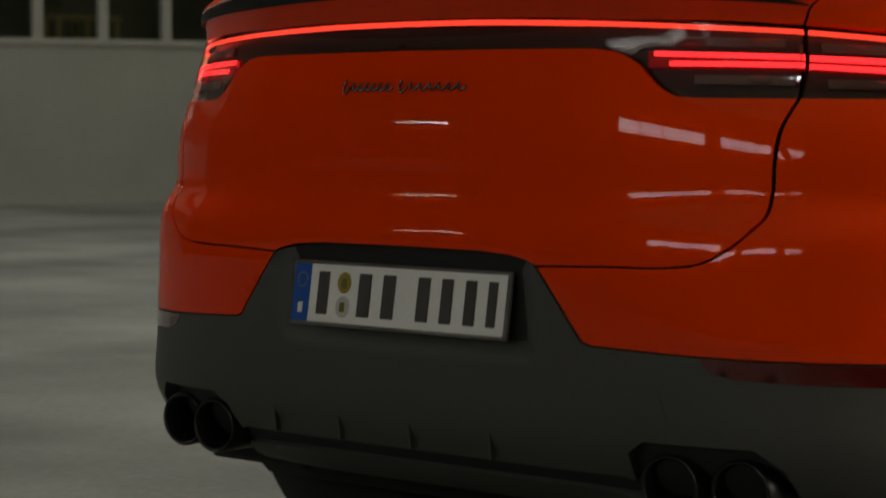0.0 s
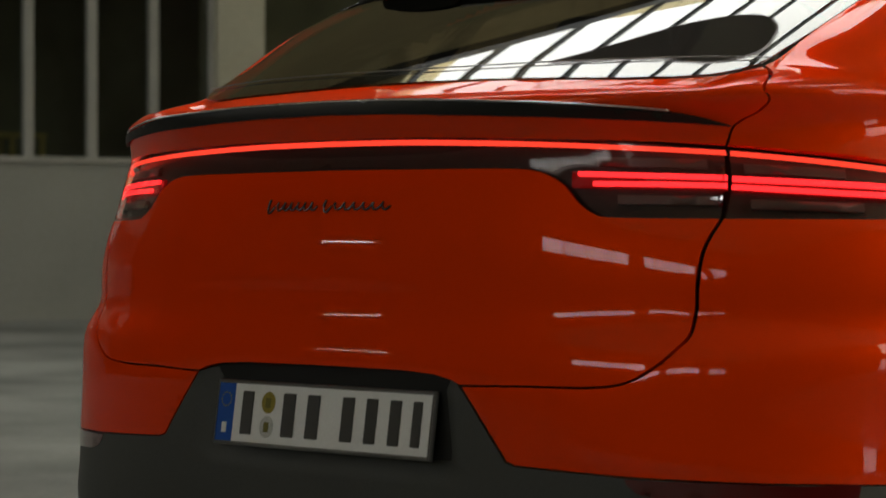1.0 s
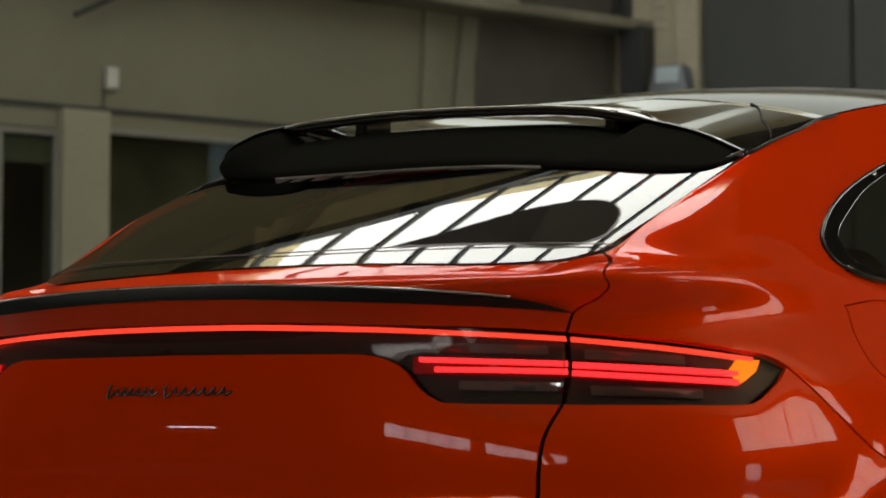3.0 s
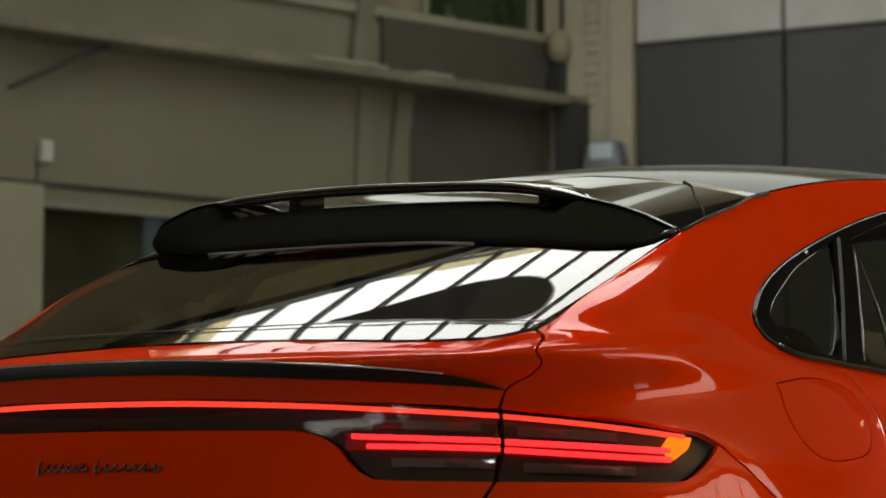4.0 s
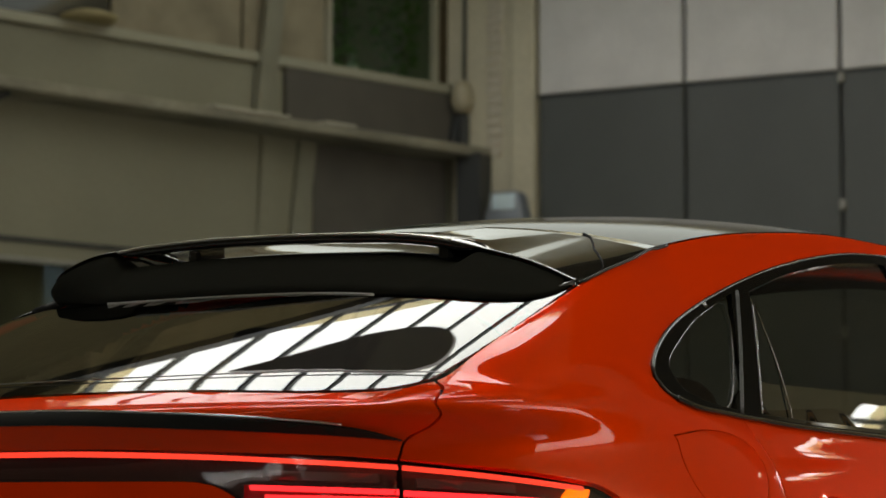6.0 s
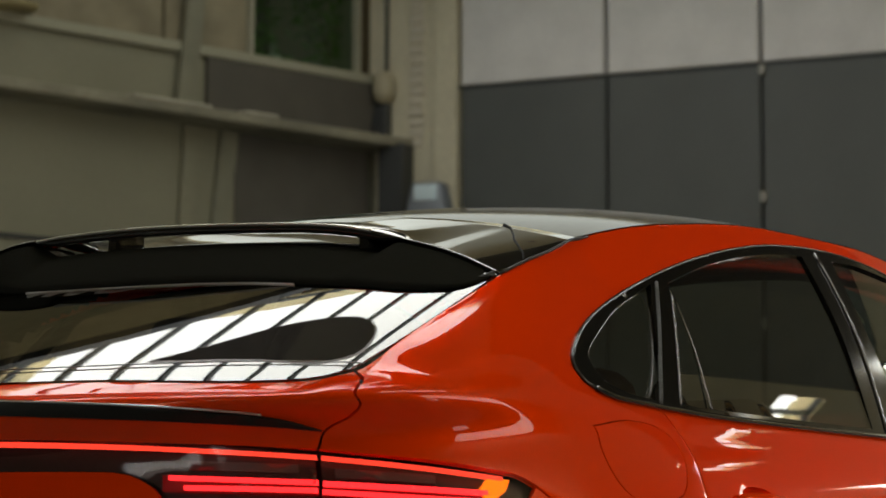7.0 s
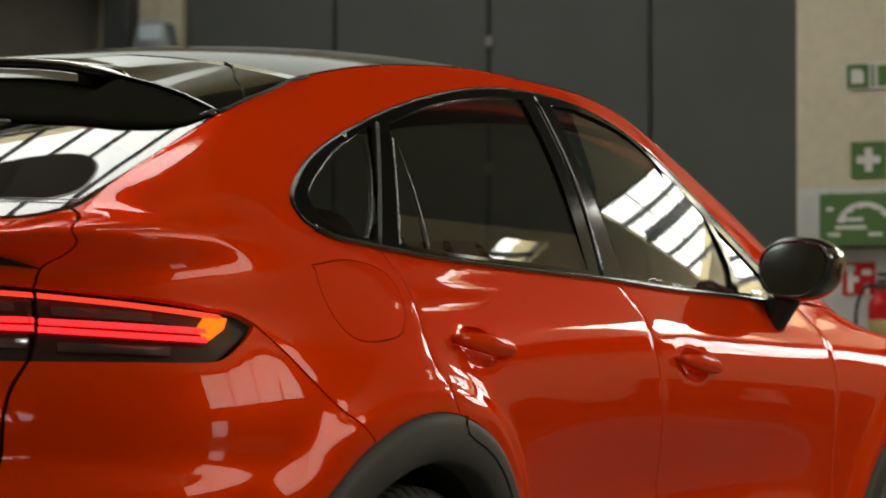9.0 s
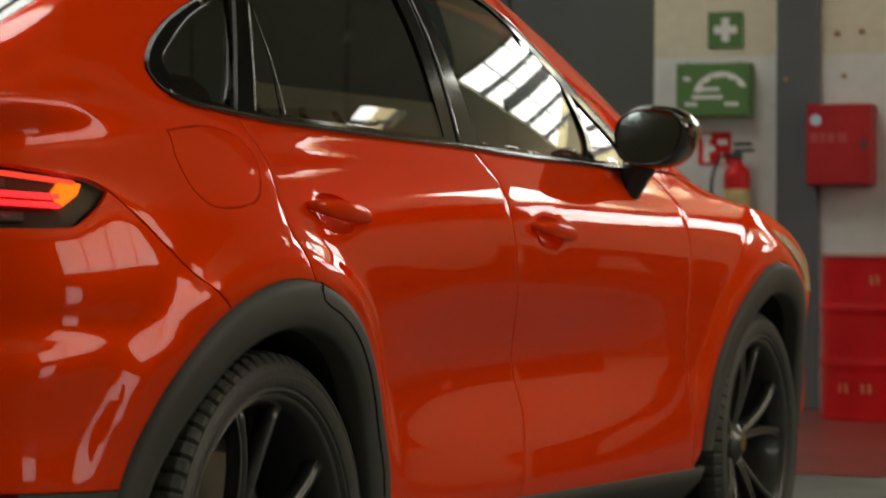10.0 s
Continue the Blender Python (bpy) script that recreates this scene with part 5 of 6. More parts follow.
POST = mat("grey_post_paint", (0.25, 0.24, 0.18), 0.6, grain=0.05, size=20, stain=0.12)
leaning("facade_post", (7.50, 5.95), (7.85, 9.0), 0.13, 0.10, POST, "pale leaning post on the gallery front")
leaning("facade_post", (7.45, 2.0), (7.62, 5.81), 0.11, 0.08, WALL_GREY, "grey leaning post under the gallery")
leaning("facade_post", (7.80, 2.0), (8.22, 5.81), 0.13, 0.09, POST, "pale leaning post under the gallery")
leaning("facade_post", (10.75, 5.95), (11.35, 9.0), 0.16, 0.14, STEEL_DARK, "dark leaning steel post at the gallery's end")
leaning("facade_post", (11.0, 0.0), (11.0, 5.81), 0.20, 0.16, STEEL_DARK, "dark steel post under the ledge")
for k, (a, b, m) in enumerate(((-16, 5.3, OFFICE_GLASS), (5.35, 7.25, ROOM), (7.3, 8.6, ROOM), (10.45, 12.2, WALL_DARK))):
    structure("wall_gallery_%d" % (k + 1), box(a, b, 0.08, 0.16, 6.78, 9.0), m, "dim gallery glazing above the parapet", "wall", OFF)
gw = fitting("window_50", "gallery window with green plants behind it", "window", OFF)
tagged(gw, kind="structure")
sub("pane", box(8.65, 10.4, 0.10, 0.12, 6.85, 9.0), clear("gallery_pane", (0.9, 1, 0.9), alpha=0.75, spec=0.4), gw)
sub("window_frame", box(8.58, 8.65, 0.0, 0.14, 6.80, 9.0), WALL_PALE, gw)
sub("window_frame", box(10.4, 10.47, 0.0, 0.14, 6.80, 9.0), WALL_PALE, gw)
structure("wall_gallery_9", box(8.4, 10.6, 1.6, 1.65, 6.7, 9.0), mat("grey_green_room", (0.20, 0.21, 0.18), 0.8, stain=0.2), "grey room behind the gallery window", "wall", OFF)
LEAF = mat("green_leaf", (0.15, 0.30, 0.06), 0.5, grain=0.2, size=30)
random.seed(5)
plants = fitting("potted_plants", "green leafy plants behind the gallery window", "plant", OFF)
V, F = [], []
for k in range(700):
    side = random.random()
    s = 8.75 + random.random() ** 1.6 * 0.55 if side < 0.45 else 10.35 - random.random() ** 1.5 * 0.7
    z = 6.85 + random.random() * (1.9 if side > 0.45 else 1.1)
    c = Vector((s, 0.2 + random.random() * 0.4, z))
    e = Euler((random.random() * 6, random.random() * 6, random.random() * 6)).to_matrix()
    i = len(V)
    V += [c + e @ Vector(q) for q in ((-0.03, 0, 0), (0, -0.012, 0.05), (0.03, 0, 0), (0.0, 0.0, 0.13), (-0.02, 0.0, 0.08), (0.02, 0, 0.08))]
    F += [(i, i + 1, i + 2), (i, i + 2, i + 5, i + 4), (i + 4, i + 5, i + 3)]
me = bpy.data.meshes.new("leaves")
me.from_pydata([tuple(v) for v in V], [], F)
me.materials.append(LEAF)
ob = new("leaves", me)
ob.parent = plants
bottle = fitting("bottle", "small white bottle behind the gallery window", "bottle", OFF @ Matrix.Translation((9.24, 0.3, 6.72)))
sub("body", turned([(0.001, 0.0), (0.075, 0.0), (0.085, 0.03), (0.085, 0.2), (0.03, 0.28), (0.028, 0.34), (0.001, 0.34)], 20, "z"), WHITE_SIGN, bottle, smooth=True)
pot = fitting("gallery_lamp", "round yellowish lamp on the gallery rail", "lamp", OFF @ Matrix.Translation((4.9, -0.1, 6.88)))
sub("shade", turned([(0.001, 0.06), (0.2, 0.05), (0.34, 0.0), (0.32, -0.05), (0.001, -0.06)], 24, "z"), mat("yellowed_shade", (0.40, 0.34, 0.18), 0.6), pot, smooth=True)

# the gate at the far end
GT = line_frame((-14.4, 23.7), (0.99, 0.15))
structure("wall_gate_1", box(-3.0, -0.06, 0.0, 0.4, 0, 9), WALL_BEIGE, "beige plastered pier beside the gate", "wall", GT)
structure("wall_gate_2", box(-0.38, -0.06, -0.10, 0.0, 0, 9, 0.01), WALL_BEIGE, "beige pilaster at the gate", "wall", GT)
structure("wall_gate_3", box(-0.06, 12.5, 0.12, 0.4, 0, 9), GATE, "dark wall behind the gate leaves", "wall", GT)
for k in range(6):
    g0 = -0.04 + 2.015 * k
    leaf = fitting("gate_leaf", "tall anthracite steel folding gate leaf", "gate", GT @ Matrix.Translation((g0, 0, 0)), "leaves of the folding gate")
    sub("sheet", box(0.02, 2.0, 0.0, 0.06, 0.03, 6.56, 0.01), GATE, leaf)
    sub("edge_bar", box(1.965, 2.0, -0.02, 0.0, 0.05, 6.5, 0.006), GATE, leaf)
    if k == 1:
        for z in (1.8, 3.4, 4.94, 6.50):
            sub("hinge", box(1.99, 2.07, -0.06, 0.0, z - 0.07, z + 0.07, 0.02), mat("worn_zinc", (0.35, 0.34, 0.31), 0.5, 0.3), leaf, "pale worn hinge")
    if k == 2:
        sub("hasp", box(1.99, 2.05, -0.05, 0.0, 5.55, 6.0, 0.01), UNDER, leaf, "dark bolt plate")
    over = fitting("wall_panel", "off-white panel above the gate leaf", "wall panel", GT @ Matrix.Translation((g0, 0, 0)), "panels over the gate")
    sub("sheet", box(0.03, 1.985, -0.04, 0.10, 6.60, 9.0, 0.01), PANEL, over)
structure("trim_gate_track", box(-0.06, 12.2, -0.02, 0.12, 6.565, 6.592), STEEL_DARK, "dark steel gate track", "trim", GT)
structure("column_gate", box(-1.05, -0.70, -0.35, -0.02, 0, 5.85, 0.01), STEEL_DARK, "dark steel column before the pier", "column", GT)
pier = bpy.data.objects["wall_gate_1"]
BRICK = mat("beige_painted_brick", (0.60, 0.55, 0.45), 0.8, grain=0.08, size=25, stain=0.18, stain_size=3.0, bump=0.1)
brick_mesh = None
for k in range(23):
    bm = box(-0.105, 0.105, -0.045, 0.0, -0.056, 0.056, 0.012)
    if brick_mesh is None:
        ob = sub("brick", bm, BRICK, pier)
        brick_mesh = ob.data
    else:
        bm.free()
        ob = new("brick", brick_mesh)
        ob.parent = pier
    ob.location = (-0.65 + 0.012 * ((k * 7) % 3 - 1), 0.001, 5.90 + 0.135 * k)
bell = fitting("alarm_bell", "yellowed alarm beacon on the pier", "beacon", GT @ Matrix.Translation((-1.08, -0.12, 6.62)))
bm = turned([(0.001, 0.24), (0.09, 0.22), (0.14, 0.12), (0.15, -0.05), (0.11, -0.17), (0.001, -0.2)], 24, "z")
sub("dome", bm, mat("yellowed_plastic", (0.45, 0.40, 0.28), 0.5), bell, smooth=True)
sub("socket", box(-0.06, 0.06, -0.02, 0.12, -0.62, -0.2, 0.02), STEEL_DARK, bell)
sub("cable", box(-0.015, 0.015, 0.05, 0.10, -0.62, 2.2), STEEL_DARK, bell)
flood = fitting("floodlight", "pale blue floodlight on a dark bracket", "floodlight", GT @ Matrix.Translation((-0.21, -0.55, 5.04)))
bm = box(-0.25, 0.25, -0.16, 0.16, -0.22, 0.24, 0.05, seg=2)
for v in bm.verts:
    v.co.x *= 1.0 - 1.0 * v.co.z
sub("housing", bm, mat("blue_grey_metal", (0.28, 0.31, 0.36), 0.35, 0.3), flood, smooth=True)
sub("lens", box(-0.15, 0.17, -0.18, -0.16, 0.00, 0.20, 0.01), mat("pale_blue_glass", (0.62, 0.76, 0.84), 0.15), flood)
sub("bracket", box(-0.05, 0.05, -0.05, 0.5, -0.55, -0.2, 0.01), STEEL_DARK, flood)

# the pier wall with the safety signs
SG = line_frame((-1.75, 10.9), (0.997, 0.08))
structure("wall_sign_1", box(-0.043, 1.7, 0.0, 0.35, 2.0, 3.7), WALL_BEIGE, "beige plaster above grey wall paint", "wall", SG)
structure("wall_sign_3", box(1.7, 15, 0.0, 0.35, 0, 2.7), mat("ochre_wall_paint", (0.66, 0.44, 0.17), 0.8, grain=0.08, size=12, stain=0.25, stain_size=0.8), "ochre painted hall partition", "wall", SG)
CREAM = mat("cream_steel", (0.80, 0.68, 0.42), 0.6, grain=0.05, size=12, stain=0.12)
# unseen pale doors, added to give the car's flank something light to mirror
structure("door_1", box(3.2, 4.3, -0.06, -0.005, 0.0, 2.1, 0.01), CREAM, "unseen cream steel door added for the flank reflection", "door", SG)
structure("door_2", box(4.8, 7.6, -0.06, -0.005, 0.0, 2.5, 0.01), CREAM, "unseen cream steel double door added for the flank reflection", "door", SG)
# out of view: added so that the car doors mirror something dark
tool_cab = fitting("tool_cabinet", "unseen dark cabinet added to show in the car doors", "cabinet", SG @ Matrix.Translation((5.75, -0.42, 0.0)))
CAB_DARK = mat("dark_cabinet_steel", (0.03, 0.022, 0.016), 0.5, grain=0.06, size=25, stain=0.1)
sub("body", box(-0.62, 0.62, -0.25, 0.25, 0.06, 1.12, 0.01), CAB_DARK, tool_cab)
sub("plinth", box(-0.58, 0.58, -0.22, 0.22, 0.0, 0.06), UNDER, tool_cab)
for a in (-0.60, 0.005):
    sub("door", box(a, a + 0.595, -0.268, -0.251, 0.09, 1.09, 0.004), CAB_DARK, tool_cab)
sub("paper_label", box(-0.22, -0.05, -0.271, -0.269, 0.35, 0.86), mat("paper_label", (0.62, 0.52, 0.34), 0.7), tool_cab, "yellowed paper label")
for a in (-0.04, 0.04):
    sub("handle", box(a - 0.012, a + 0.012, -0.30, -0.268, 0.52, 0.68, 0.004), STEEL, tool_cab)
structure("wall_sign_2", box(-0.043, 1.7, -0.004, 0.35, 0, 2.0), DADO, "light grey painted lower wall", "wall", SG)
structure("column_sign", box(0.685, 0.928, -0.06, 0.0, 0, 3.7, 0.008), mat("slate_grey_steel", (0.085, 0.09, 0.098), 0.5, stain=0.1), "slate grey steel column on the wall", "column", SG)


def sign(name, label, s0, s1, z0, z1, base, deep=0.006):
    ob = fitting(name, label, "sign", SG @ Matrix.Translation(((s0 + s1) / 2, -0.006, (z0 + z1) / 2)))
    w, h = (s1 - s0) / 2, (z1 - z0) / 2
    sub("plate", box(-w, w, -deep, 0, -h, h, 0.002), base, ob)
    return ob, w, h


def mark(ob, x0, x1, z0, z1, material, out=0.008, name="mark"):
    sub(name, box(x0, x1, -out - 0.002, -out + 0.001, z0, z1), material, ob)


ob, w, h = sign("first_aid_sign", "green first aid sign with a white cross", 0.276, 0.480, 2.05, 2.257, GREEN_SIGN)
mark(ob, -0.068, 0.068, -0.022, 0.022, WHITE_SIGN), mark(ob, -0.022, 0.022, -0.068, -0.0222, WHITE_SIGN), mark(ob, -0.022, 0.022, 0.0222, 0.068, WHITE_SIGN)
ob, w, h = sign("exit_sign", "green escape route sign with a white arrow", 0.246, 0.560, 2.555, 2.709, WHITE_SIGN)
mark(ob, -0.150, -0.020, -0.070, 0.070, GREEN_SIGN, 0.0065, "field")
mark(ob, -0.122, -0.050, -0.040, 0.040, WHITE_SIGN, 0.010)
mark(ob, -0.06, -0.05, 0.02, 0.045, GREEN_SIGN, 0.013)
mark(ob, -0.005, 0.010, -0.065, 0.065, GREEN_SIGN), mark(ob, 0.03, 0.14, -0.06, 0.06, GREEN_SIGN)
ob, w, h = sign("extinguisher_sign", "red and white fire extinguisher sign", 0.223, 0.414, 1.383, 1.571, RED_PAINT)
for a, b, c, d in ((-0.065, -0.030, -0.08, 0.075), (-0.030, 0.000, -0.02, 0.015), (0.035, 0.060, -0.09, -0.03), (0.020, 0.075, 0.02, 0.05), (-0.075, -0.02, 0.05, 0.08)):
    mark(ob, a, b, c, d, WHITE_SIGN)
kit = fitting("first_aid_box", "green first aid box with worn white print", "first aid box", SG @ Matrix.Translation((0.3325, 0, 1.808)))
sub("case", box(-0.2145, 0.2145, -0.13, -0.004, -0.156, 0.150, 0.012, seg=2), GREEN_SIGN, kit)
sub("lid_seam", box(-0.2155, 0.2155, -0.085, -0.078, -0.157, 0.151), UNDER, kit)
for k in range(14):
    a0, a1 = math.pi * (0.08 + 0.055 * k), math.pi * (0.08 + 0.055 * (k + 1))
    bm = bmesh.new()
    q = [bm.verts.new((0.05 - r * math.cos(a), -0.1315, -0.05 + r * 0.9 * math.sin(a))) for r, a in ((0.165, a0), (0.165, a1), (0.125 + 0.01 * (k % 3), a1), (0.125 + 0.01 * (k % 2), a0))]
    bm.faces.new(q)
    sub("print", bm, WHITE_SIGN, kit)
for x0, x1, z in ((-0.10, 0.04, 0.0), (-0.12, 0.06, -0.045), (-0.16, -0.09, -0.085), (0.07, 0.15, -0.085), (-0.17, -0.13, 0.06)):
    sub("print_bar", box(x0, x1, -0.1325, -0.1305, z - 0.010, z + 0.010), WHITE_SIGN, kit)
for x in (-0.15, 0.15):
    sub("clasp", box(x - 0.012, x + 0.012, -0.12, -0.09, 0.148, 0.162, 0.003), STEEL, kit)
ext = fitting("fire_extinguisher", "red fire extinguisher with black hose on the wall", "extinguisher", SG @ Matrix.Translation((0.475, -0.12, 0.95)))
sub("cylinder", turned([(0.001, 0.0), (0.07, 0.0), (0.076, 0.012), (0.076, 0.36), (0.068, 0.40), (0.035, 0.43), (0.028, 0.46), (0.001, 0.46)], 28, "z"), RED_PAINT, ext, smooth=True)
sub("label_band", turned([(0.0768, 0.18), (0.0772, 0.20), (0.0772, 0.27), (0.0768, 0.29)], 28, "z"), mat("yellow_label", (0.45, 0.38, 0.16), 0.6, stain=0.4, stain_size=12), ext, "worn yellowish label")
sub("valve", box(-0.03, 0.03, -0.03, 0.03, 0.455, 0.50, 0.008), STEEL_DARK, ext)
sub("lever", box(-0.02, 0.10, -0.014, 0.014, 0.50, 0.52, 0.004), STEEL_DARK, ext)
sub("lever", box(-0.02, 0.085, -0.014, 0.014, 0.535, 0.555, 0.004), UNDER, ext)
hose = [(-0.03, -0.02, 0.48), (-0.09, -0.03, 0.47), (-0.13, -0.03, 0.38), (-0.14, -0.03, 0.26), (-0.10, -0.04, 0.14)]
ho = tube("hose", spline(hose, 6), 0.010, UNDER, None)
ho.parent = ext
cab = fitting("hose_cabinet", "red steel fire hose cabinet with a round badge", "fire cabinet", SG @ Matrix.Translation((1.065, 0, 1.486)))
sub("case", box(-0.18, 0.18, -0.20, -0.004, -0.226, 0.226, 0.008), CABINET_RED, cab)
sub("door", box(-0.172, 0.172, -0.208, -0.200, -0.218, 0.205, 0.003), CABINET_RED, cab)
bm = turned([(0.001, -0.2115), (0.030, -0.2115), (0.032, -0.208)], 24, "y")
bmesh.ops.translate(bm, verts=bm.verts, vec=(-0.125, 0, 0.135))
sub("badge", bm, mat("pale_blue_badge", (0.45, 0.58, 0.66), 0.5), cab)
for k, (a, b) in enumerate(((-0.155, -0.11), (-0.10, -0.07), (-0.06, -0.02), (0.0, 0.05))):
    sub("print_bar", box(a, b, -0.2105, -0.208, 0.01, 0.065), mat("faded_print", (0.42, 0.06, 0.055), 0.6), cab)
sub("lock", box(0.13, 0.155, -0.216, -0.208, -0.03, 0.03, 0.004), STEEL_DARK, cab)
for s, z in ((0.74, 1.86), (1.06, 1.88), (1.02, 2.12), (1.16, 2.13)):
    plug = fitting("wall_plug", "small rusty bolt head in the wall", "bolt", SG @ Matrix.Translation((s, -0.065 if s < 0.93 else -0.004, z)), "bolts in the wall")
    sub("head", turned([(0.001, -0.012), (0.013, -0.010), (0.016, 0.0)], 12, "y"), mat("rusty_yellow", (0.32, 0.20, 0.10), 0.7), plug)
drum = thing("oil_drum", "dented red steel oil drum with faded print", "drum", at=(-0.33, 10.32, 0))
DR = 0.292
prof = [(0.001, 0.01), (DR - 0.012, 0.01), (DR, 0.0), (DR + 0.004, 0.012), (DR, 0.03)]
for z in np.linspace(0.05, 0.83, 40):
    prof.append((DR + 0.014 * math.exp(-((z - 0.30) / 0.013) ** 2) + 0.014 * math.exp(-((z - 0.59) / 0.013) ** 2), z))
prof += [(DR, 0.862), (DR + 0.006, 0.876), (DR + 0.004, 0.888), (DR - 0.008, 0.888), (DR - 0.012, 0.868), (0.001, 0.868)]
bm = turned(prof, 56, "z")
sub("shell", bm, RED_PAINT, drum, smooth=True)
ring = turned([(DR + 0.008, 0.868), (DR + 0.010, 0.880), (DR + 0.002, 0.892), (DR - 0.008, 0.880)], 56, "z")
sub("rim", ring, mat("worn_rim", (0.45, 0.30, 0.26), 0.4), drum, "worn pale upper rim", smooth=True)
FADED = mat("faded_drum_print", (0.50, 0.20, 0.08), 0.6)


def drum_bar(a0, a1, z0, z1):
    bm = bmesh.new()
    A = np.radians(np.linspace(a0, a1, 6))
    lo = [bm.verts.new(((DR + 0.002) * math.sin(a), -(DR + 0.002) * math.cos(a), z0)) for a in A]
    hi = [bm.verts.new(((DR + 0.002) * math.sin(a), -(DR + 0.002) * math.cos(a), z1)) for a in A]
    for i in range(5):
        bm.faces.new((lo[i], lo[i + 1], hi[i + 1], hi[i]))
    sub("print_bar", bm, FADED, drum)


for a in (0, 8, 26, 33):
    drum_bar(a - 27, a - 24, 0.15, 0.20)
for a in (8, 14):
    drum_bar(a, a + 2.5, 0.72, 0.77)

# outer walls, roof and daylight openings
def wall_bm(p, q, z0, z1, thick):
    d = line_frame(p, (q[0] - p[0], q[1] - p[1]))
    bm = box(0, math.hypot(q[0] - p[0], q[1] - p[1]), 0, thick, z0, z1)
    bmesh.ops.transform(bm, matrix=d, verts=bm.verts)
    return bm


structure("wall_west", wall_bm((-25, -18), (-25, 34), 0, 9, 0.3), WALL_DARK, "dark plain hall wall", "wall")


def glazed_wall(name, m, length, z0, z1, zt, windows, material, label, gate=None):
    """A wall along its own x with openings: windows are (x0, x1) between z0 and z1."""
    if gate:
        bm = box(0, gate[0], 0, 0.3, 0, z0)
        box(gate[1], length, 0, 0.3, 0, z0, bm=bm)
        box(gate[0], gate[1], 0, 0.3, gate[2], z0, bm=bm)
    else:
        bm = box(0, length, 0, 0.3, 0, z0)
    box(0, length, 0, 0.3, z1, zt, bm=bm)
    at = 0
    for a, b in windows:
        box(at, a, 0, 0.3, z0, z1, bm=bm)
        at = b
    box(at, length, 0, 0.3, z0, z1, bm=bm)
    structure(name, bm, material, label, "wall", m)


def bars(name, m, x0, x1, y0, y1, nx, ny, wide, deep, label):
    """A steel glazing grid in its own plane, x by y."""
    ob = fitting(name, label, "window", m)
    tagged(ob, kind="structure")
    for i in range(nx + 1):
        x = x0 + (x1 - x0) * i / nx
        sub("glazing_bar", box(x - wide / 2, x + wide / 2, y0, y1, 0, deep), STEEL_DARK, ob)
    for j in range(ny + 1 if ny else 0):
        y = y0 + (y1 - y0) * j / ny
        sub("glazing_bar", box(x0, x1, y - wide / 2, y + wide / 2, -0.01, deep - 0.01), STEEL_DARK, ob)
    return ob


SOUTH = line_frame((16, -16), (-1, 0))
wins = [(5.6, 8.2), (9.4, 14.0), (15.2, 21.6)]
glazed_wall("wall_south", SOUTH, 46, 3.9, 5.6, 9, wins, WALL_DARK, "dark hall wall with a row of high windows")
for k, (a, b) in enumerate(wins):
    bars("window_%d" % (60 + k), SOUTH @ Matrix.Translation((0, 0.1, 0)) @ Matrix.Rotation(radians(90), 4, "X"), a, b, 3.9, 5.6, 4, 1, 0.10, 0.05, "high steel window")
    skylight_lamp("window_light", SOUTH @ Matrix.Translation(((a + b) / 2, 0.35, 4.75)) @ Matrix.Rotation(radians(-90), 4, "X"), b - a, 1.7, SKY_LIGHT * 0.50 * math.pi * (b - a) * 1.7, DAY)
NORTH = line_frame((-30, 33), (1, 0))
wins = [(30.0, 35.0), (36.0, 41.0)]
glazed_wall("wall_north", NORTH, 50, 4.6, 8.6, 9, wins, WALL_DARK, "dark hall wall with tall windows")
for k, (a, b) in enumerate(wins):
    bars("window_%d" % (65 + k), NORTH @ Matrix.Translation((0, 0.1, 0)) @ Matrix.Rotation(radians(90), 4, "X"), a, b, 4.6, 8.6, 6, 4, 0.07, 0.05, "tall steel factory window")
    skylight_lamp("window_light", NORTH @ Matrix.Translation(((a + b) / 2, 0.35, 6.6)) @ Matrix.Rotation(radians(-90), 4, "X"), b - a, 4.0, SKY_LIGHT * math.pi * (b - a) * 4.0, DAY)
EAST = line_frame((14, 30), (0, -1))
wins = [(18.6, 27.7)]
glazed_wall("wall_east", EAST, 48, 4.3, 8.4, 9, wins, WALL_DARK, "dark hall wall with tall windows and an open gateway", (26.3, 27.7, 2.3))
skylight_lamp("gateway_light", EAST @ Matrix.Translation((27.0, 0.35, 1.15)) @ Matrix.Rotation(radians(-90), 4, "X"), 1.4, 2.3, SKY_LIGHT * 0.35 * math.pi * 3.2, DAY)
for k, (a, b) in enumerate(wins):
    bars("window_%d" % (70 + k), EAST @ Matrix.Translation((0, 0.1, 0)) @ Matrix.Rotation(radians(90), 4, "X"), a, b, 4.3, 8.4, 4, 1, 0.09, 0.05, "tall steel factory window")
    skylight_lamp("window_light", EAST @ Matrix.Translation(((a + b) / 2, 0.35, 6.35)) @ Matrix.Rotation(radians(-90), 4, "X"), b - a, 4.1, SKY_LIGHT * EAST_SHARE * math.pi * (b - a) * 4.1, (1.0, 0.90, 0.70))
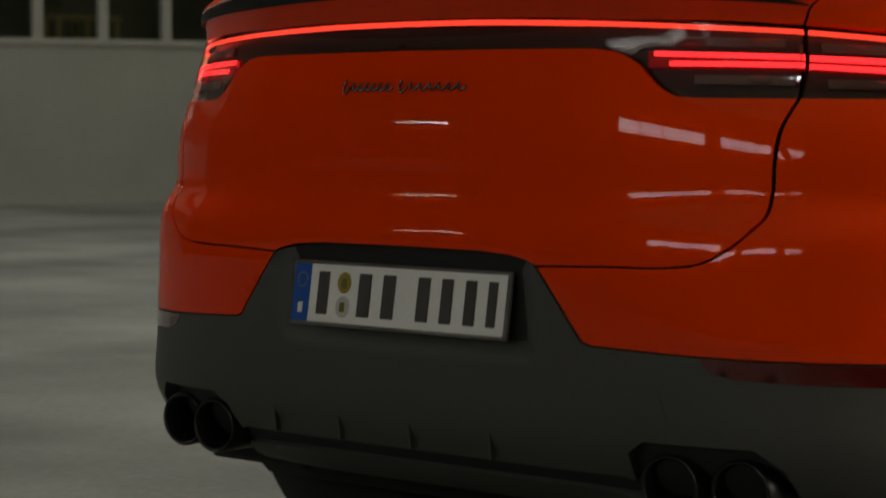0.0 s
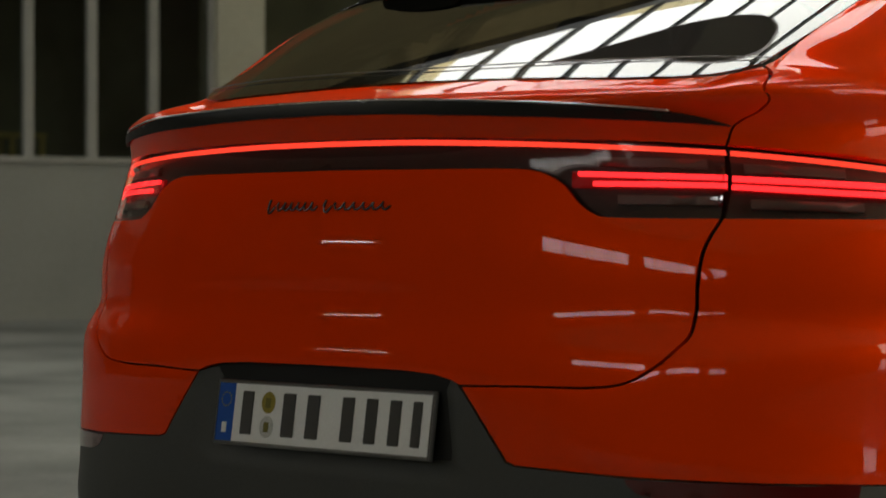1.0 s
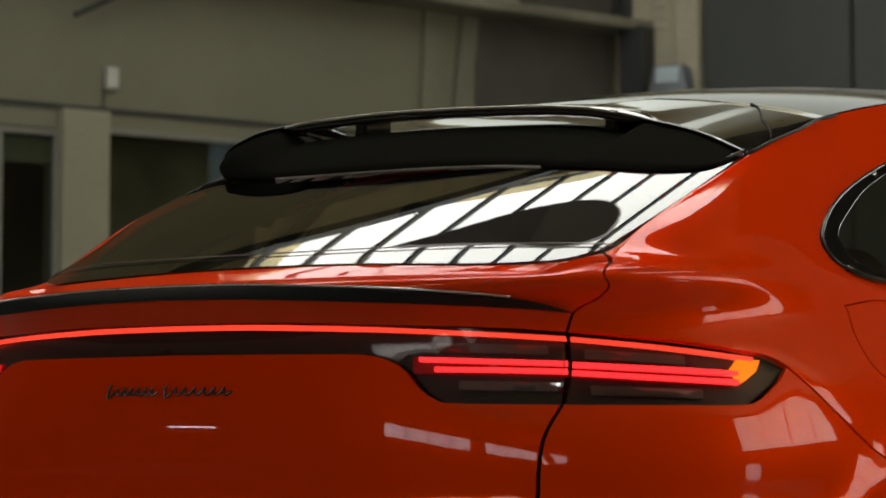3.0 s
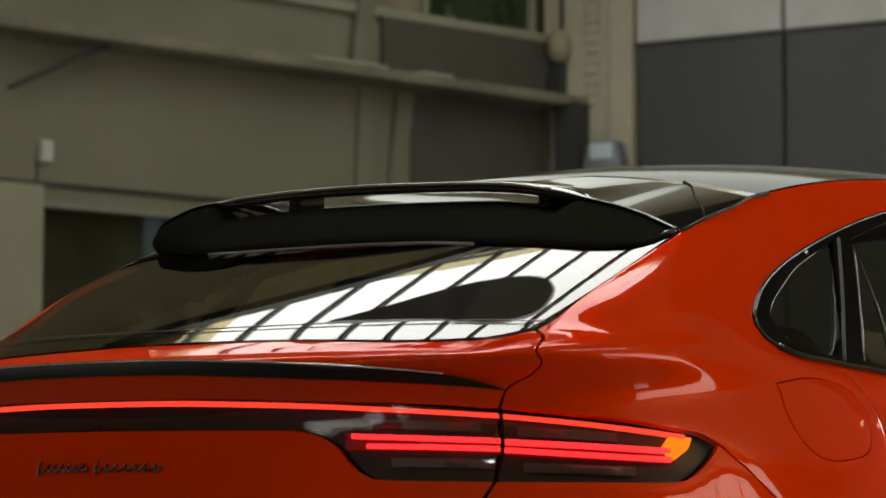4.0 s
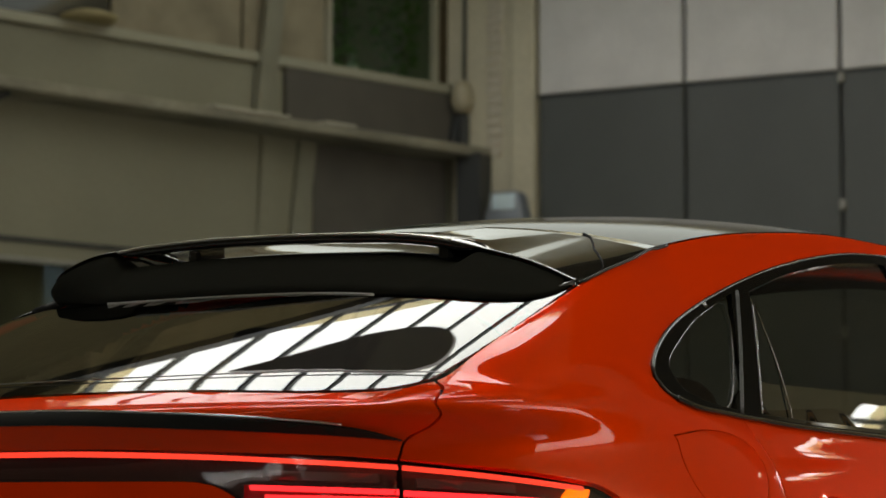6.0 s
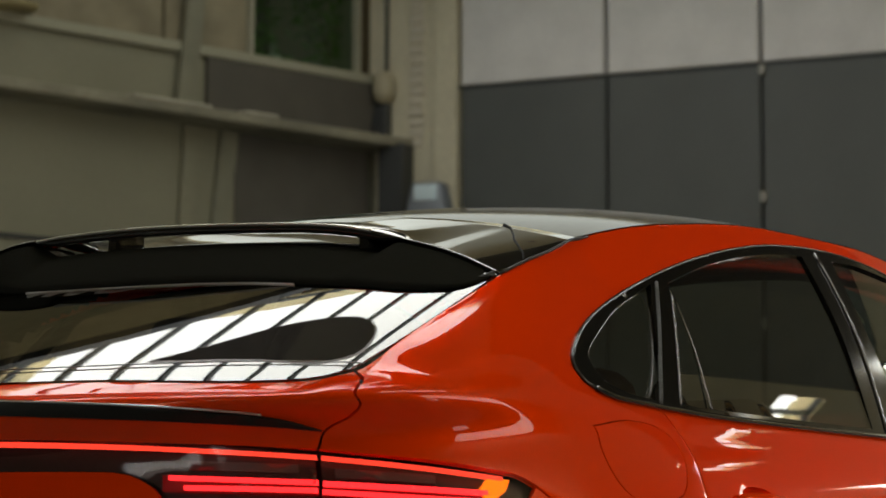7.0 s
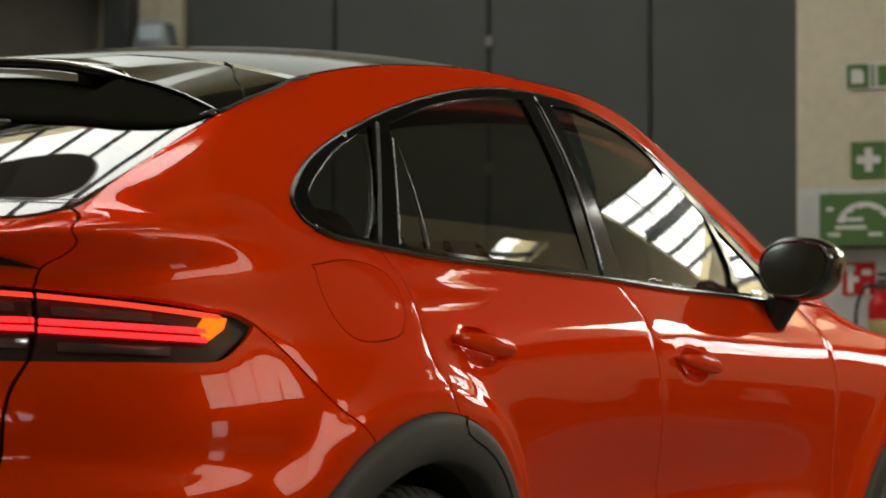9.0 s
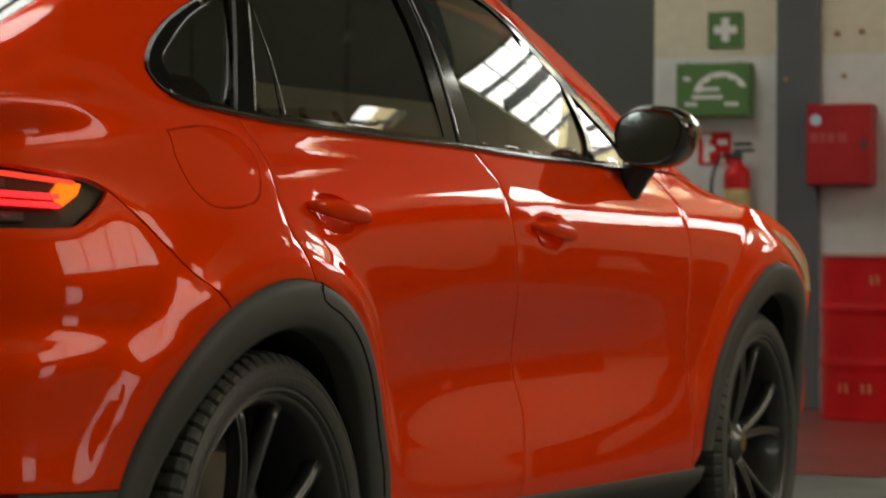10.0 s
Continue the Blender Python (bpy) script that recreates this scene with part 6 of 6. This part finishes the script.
# roof lights: a strip over the office side, one over the far aisle, one along the east windows
# third and last are added: they brighten the gate, office wall and car roof
LIGHTS = ((-10.45, -4.55, 5.6, 9.2, 9, 1, 0.50), (-4.4, -1.4, 0.8, 6.4, 4, 2, 0.8), (-15.0, -4.6, 13.5, 21.5, 1, 1, 0.09), (-1.2, 4.4, 20.9, 30.0, 5, 0, 1.1), (5.2, 5.9, 18.4, 19.4, 2, 1, 1.0), (6.5, 9.7, 27.0, 32.5, 3, 4, 2.0), (5.0, 6.0, 1.0, 5.2, 1, 4, 1.0), (-23.0, -15.0, -10.0, 8.0, 8, 9, 0.3))
xs_cut = sorted({-30.0, 20.0, *[v for q in LIGHTS for v in q[:2]]})
ys_cut = sorted({-20.0, 34.0, *[v for q in LIGHTS for v in q[2:4]]})
bm = bmesh.new()
for x0, x1 in zip(xs_cut, xs_cut[1:]):
    for y0, y1 in zip(ys_cut, ys_cut[1:]):
        cx, cy = (x0 + x1) / 2, (y0 + y1) / 2
        if not any(q[0] < cx < q[1] and q[2] < cy < q[3] for q in LIGHTS):
            box(x0, x1, y0, y1, 9.0, 9.3, bm=bm)
structure("ceiling", bm, ROOFING, "grey boarded hall ceiling with roof lights", "ceiling")
for k, (x0, x1, y0, y1, nx, ny, share) in enumerate(LIGHTS):
    bars("window_%d" % (80 + k), Matrix.Translation((0, 0, 9.05)), x0, x1, y0, y1, nx, ny, 0.055, 0.06, "roof light with dark steel glazing bars")
    # the added third one is warm, for an olive sheen on the car's roof
    skylight_lamp("roof_light", pose((x0 + x1) / 2, (y0 + y1) / 2, 9.32), x1 - x0 + 0.9, y1 - y0 + 0.9, SKY_LIGHT * share * math.pi * (x1 - x0 + 0.9) * (y1 - y0 + 0.9), (1.0, 0.93, 0.58) if k == 2 else DAY)
structure("beam_roof_1", wall_bm((-11.2, 7.75), (-7.2, 9.62), 8.88, 8.98, 0.2), STEEL_DARK, "dark steel roof beam beside the roof light", "beam")
structure("ceiling_board_1", wall_bm((-11.28, 7.94), (-7.28, 9.81), 8.90, 8.98, 0.9), ROOFING, "grey boards beside the roof light", "ceiling")
# unseen dark board, added so the car's flank mirrors less of the pale ceiling
structure("ceiling_board_3", box(-4.3, 4.9, 6.6, 20.3, 8.90, 8.98), WALL_DARK, "unseen dark board added to darken the flank's reflection", "ceiling")
structure("ceiling_board_2", wall_bm((4.15, 20.7), (-1.9, 28.3), 8.88, 8.98, 5.0), ROOFING, "grey boards beside the roof light", "ceiling")
for k, off in enumerate((0.0, 1.7, 3.5, 5.2, 7.0)):
    structure("beam_far_%d" % (k + 1), wall_bm((4.35, 20.45 + off), (-1.3, 27.55 + off), 8.86, 8.97, 0.40 if k == 2 else 0.06), STEEL_DARK, "dark steel glazing beam of the roof light", "beam")
# unseen panel, shaped to put a dark rounded patch into the rear window's reflection
BLOB_GREY = mat("grey_blob", (0.50, 0.46, 0.46), 0.6, grain=0.05, size=20)
outline = spline([(-8.75, 7.86), (-8.2, 8.03), (-7.6, 8.22), (-7.0, 8.17), (-6.5, 7.95), (-6.1, 7.58), (-5.86, 7.15), (-5.86, 6.93), (-6.3, 6.95), (-7.4, 7.45), (-8.3, 7.75), (-8.75, 7.86)])[:-1]
bm = bmesh.new()
low_ring = [bm.verts.new((x, y, 8.90)) for x, y in outline]
high_ring = [bm.verts.new((x, y, 8.99)) for x, y in outline]
bm.faces.new(low_ring), bm.faces.new(high_ring[::-1])
for i in range(len(outline)):
    j = (i + 1) % len(outline)
    bm.faces.new((low_ring[j], low_ring[i], high_ring[i], high_ring[j]))
bmesh.ops.recalc_face_normals(bm, faces=bm.faces)
structure("ceiling_sail", bm, BLOB_GREY, "unseen grey rounded panel added under the roof light for its reflection", "ceiling panel")
tubes = fitting("tube_lamp", "lit white fluorescent tube lamp on the hall wall", "lamp", Matrix.Translation((-15.9, -15.9, 2.85)))
sub("tube", box(-0.65, 0.65, -0.04, 0.04, -0.05, 0.05, 0.015), glow("white_tube", (1.0, 0.97, 0.9), 22, (0.8, 0.8, 0.8)), tubes)
sub("housing", box(-0.70, 0.70, -0.12, -0.045, -0.07, 0.07, 0.01), STEEL_DARK, tubes)
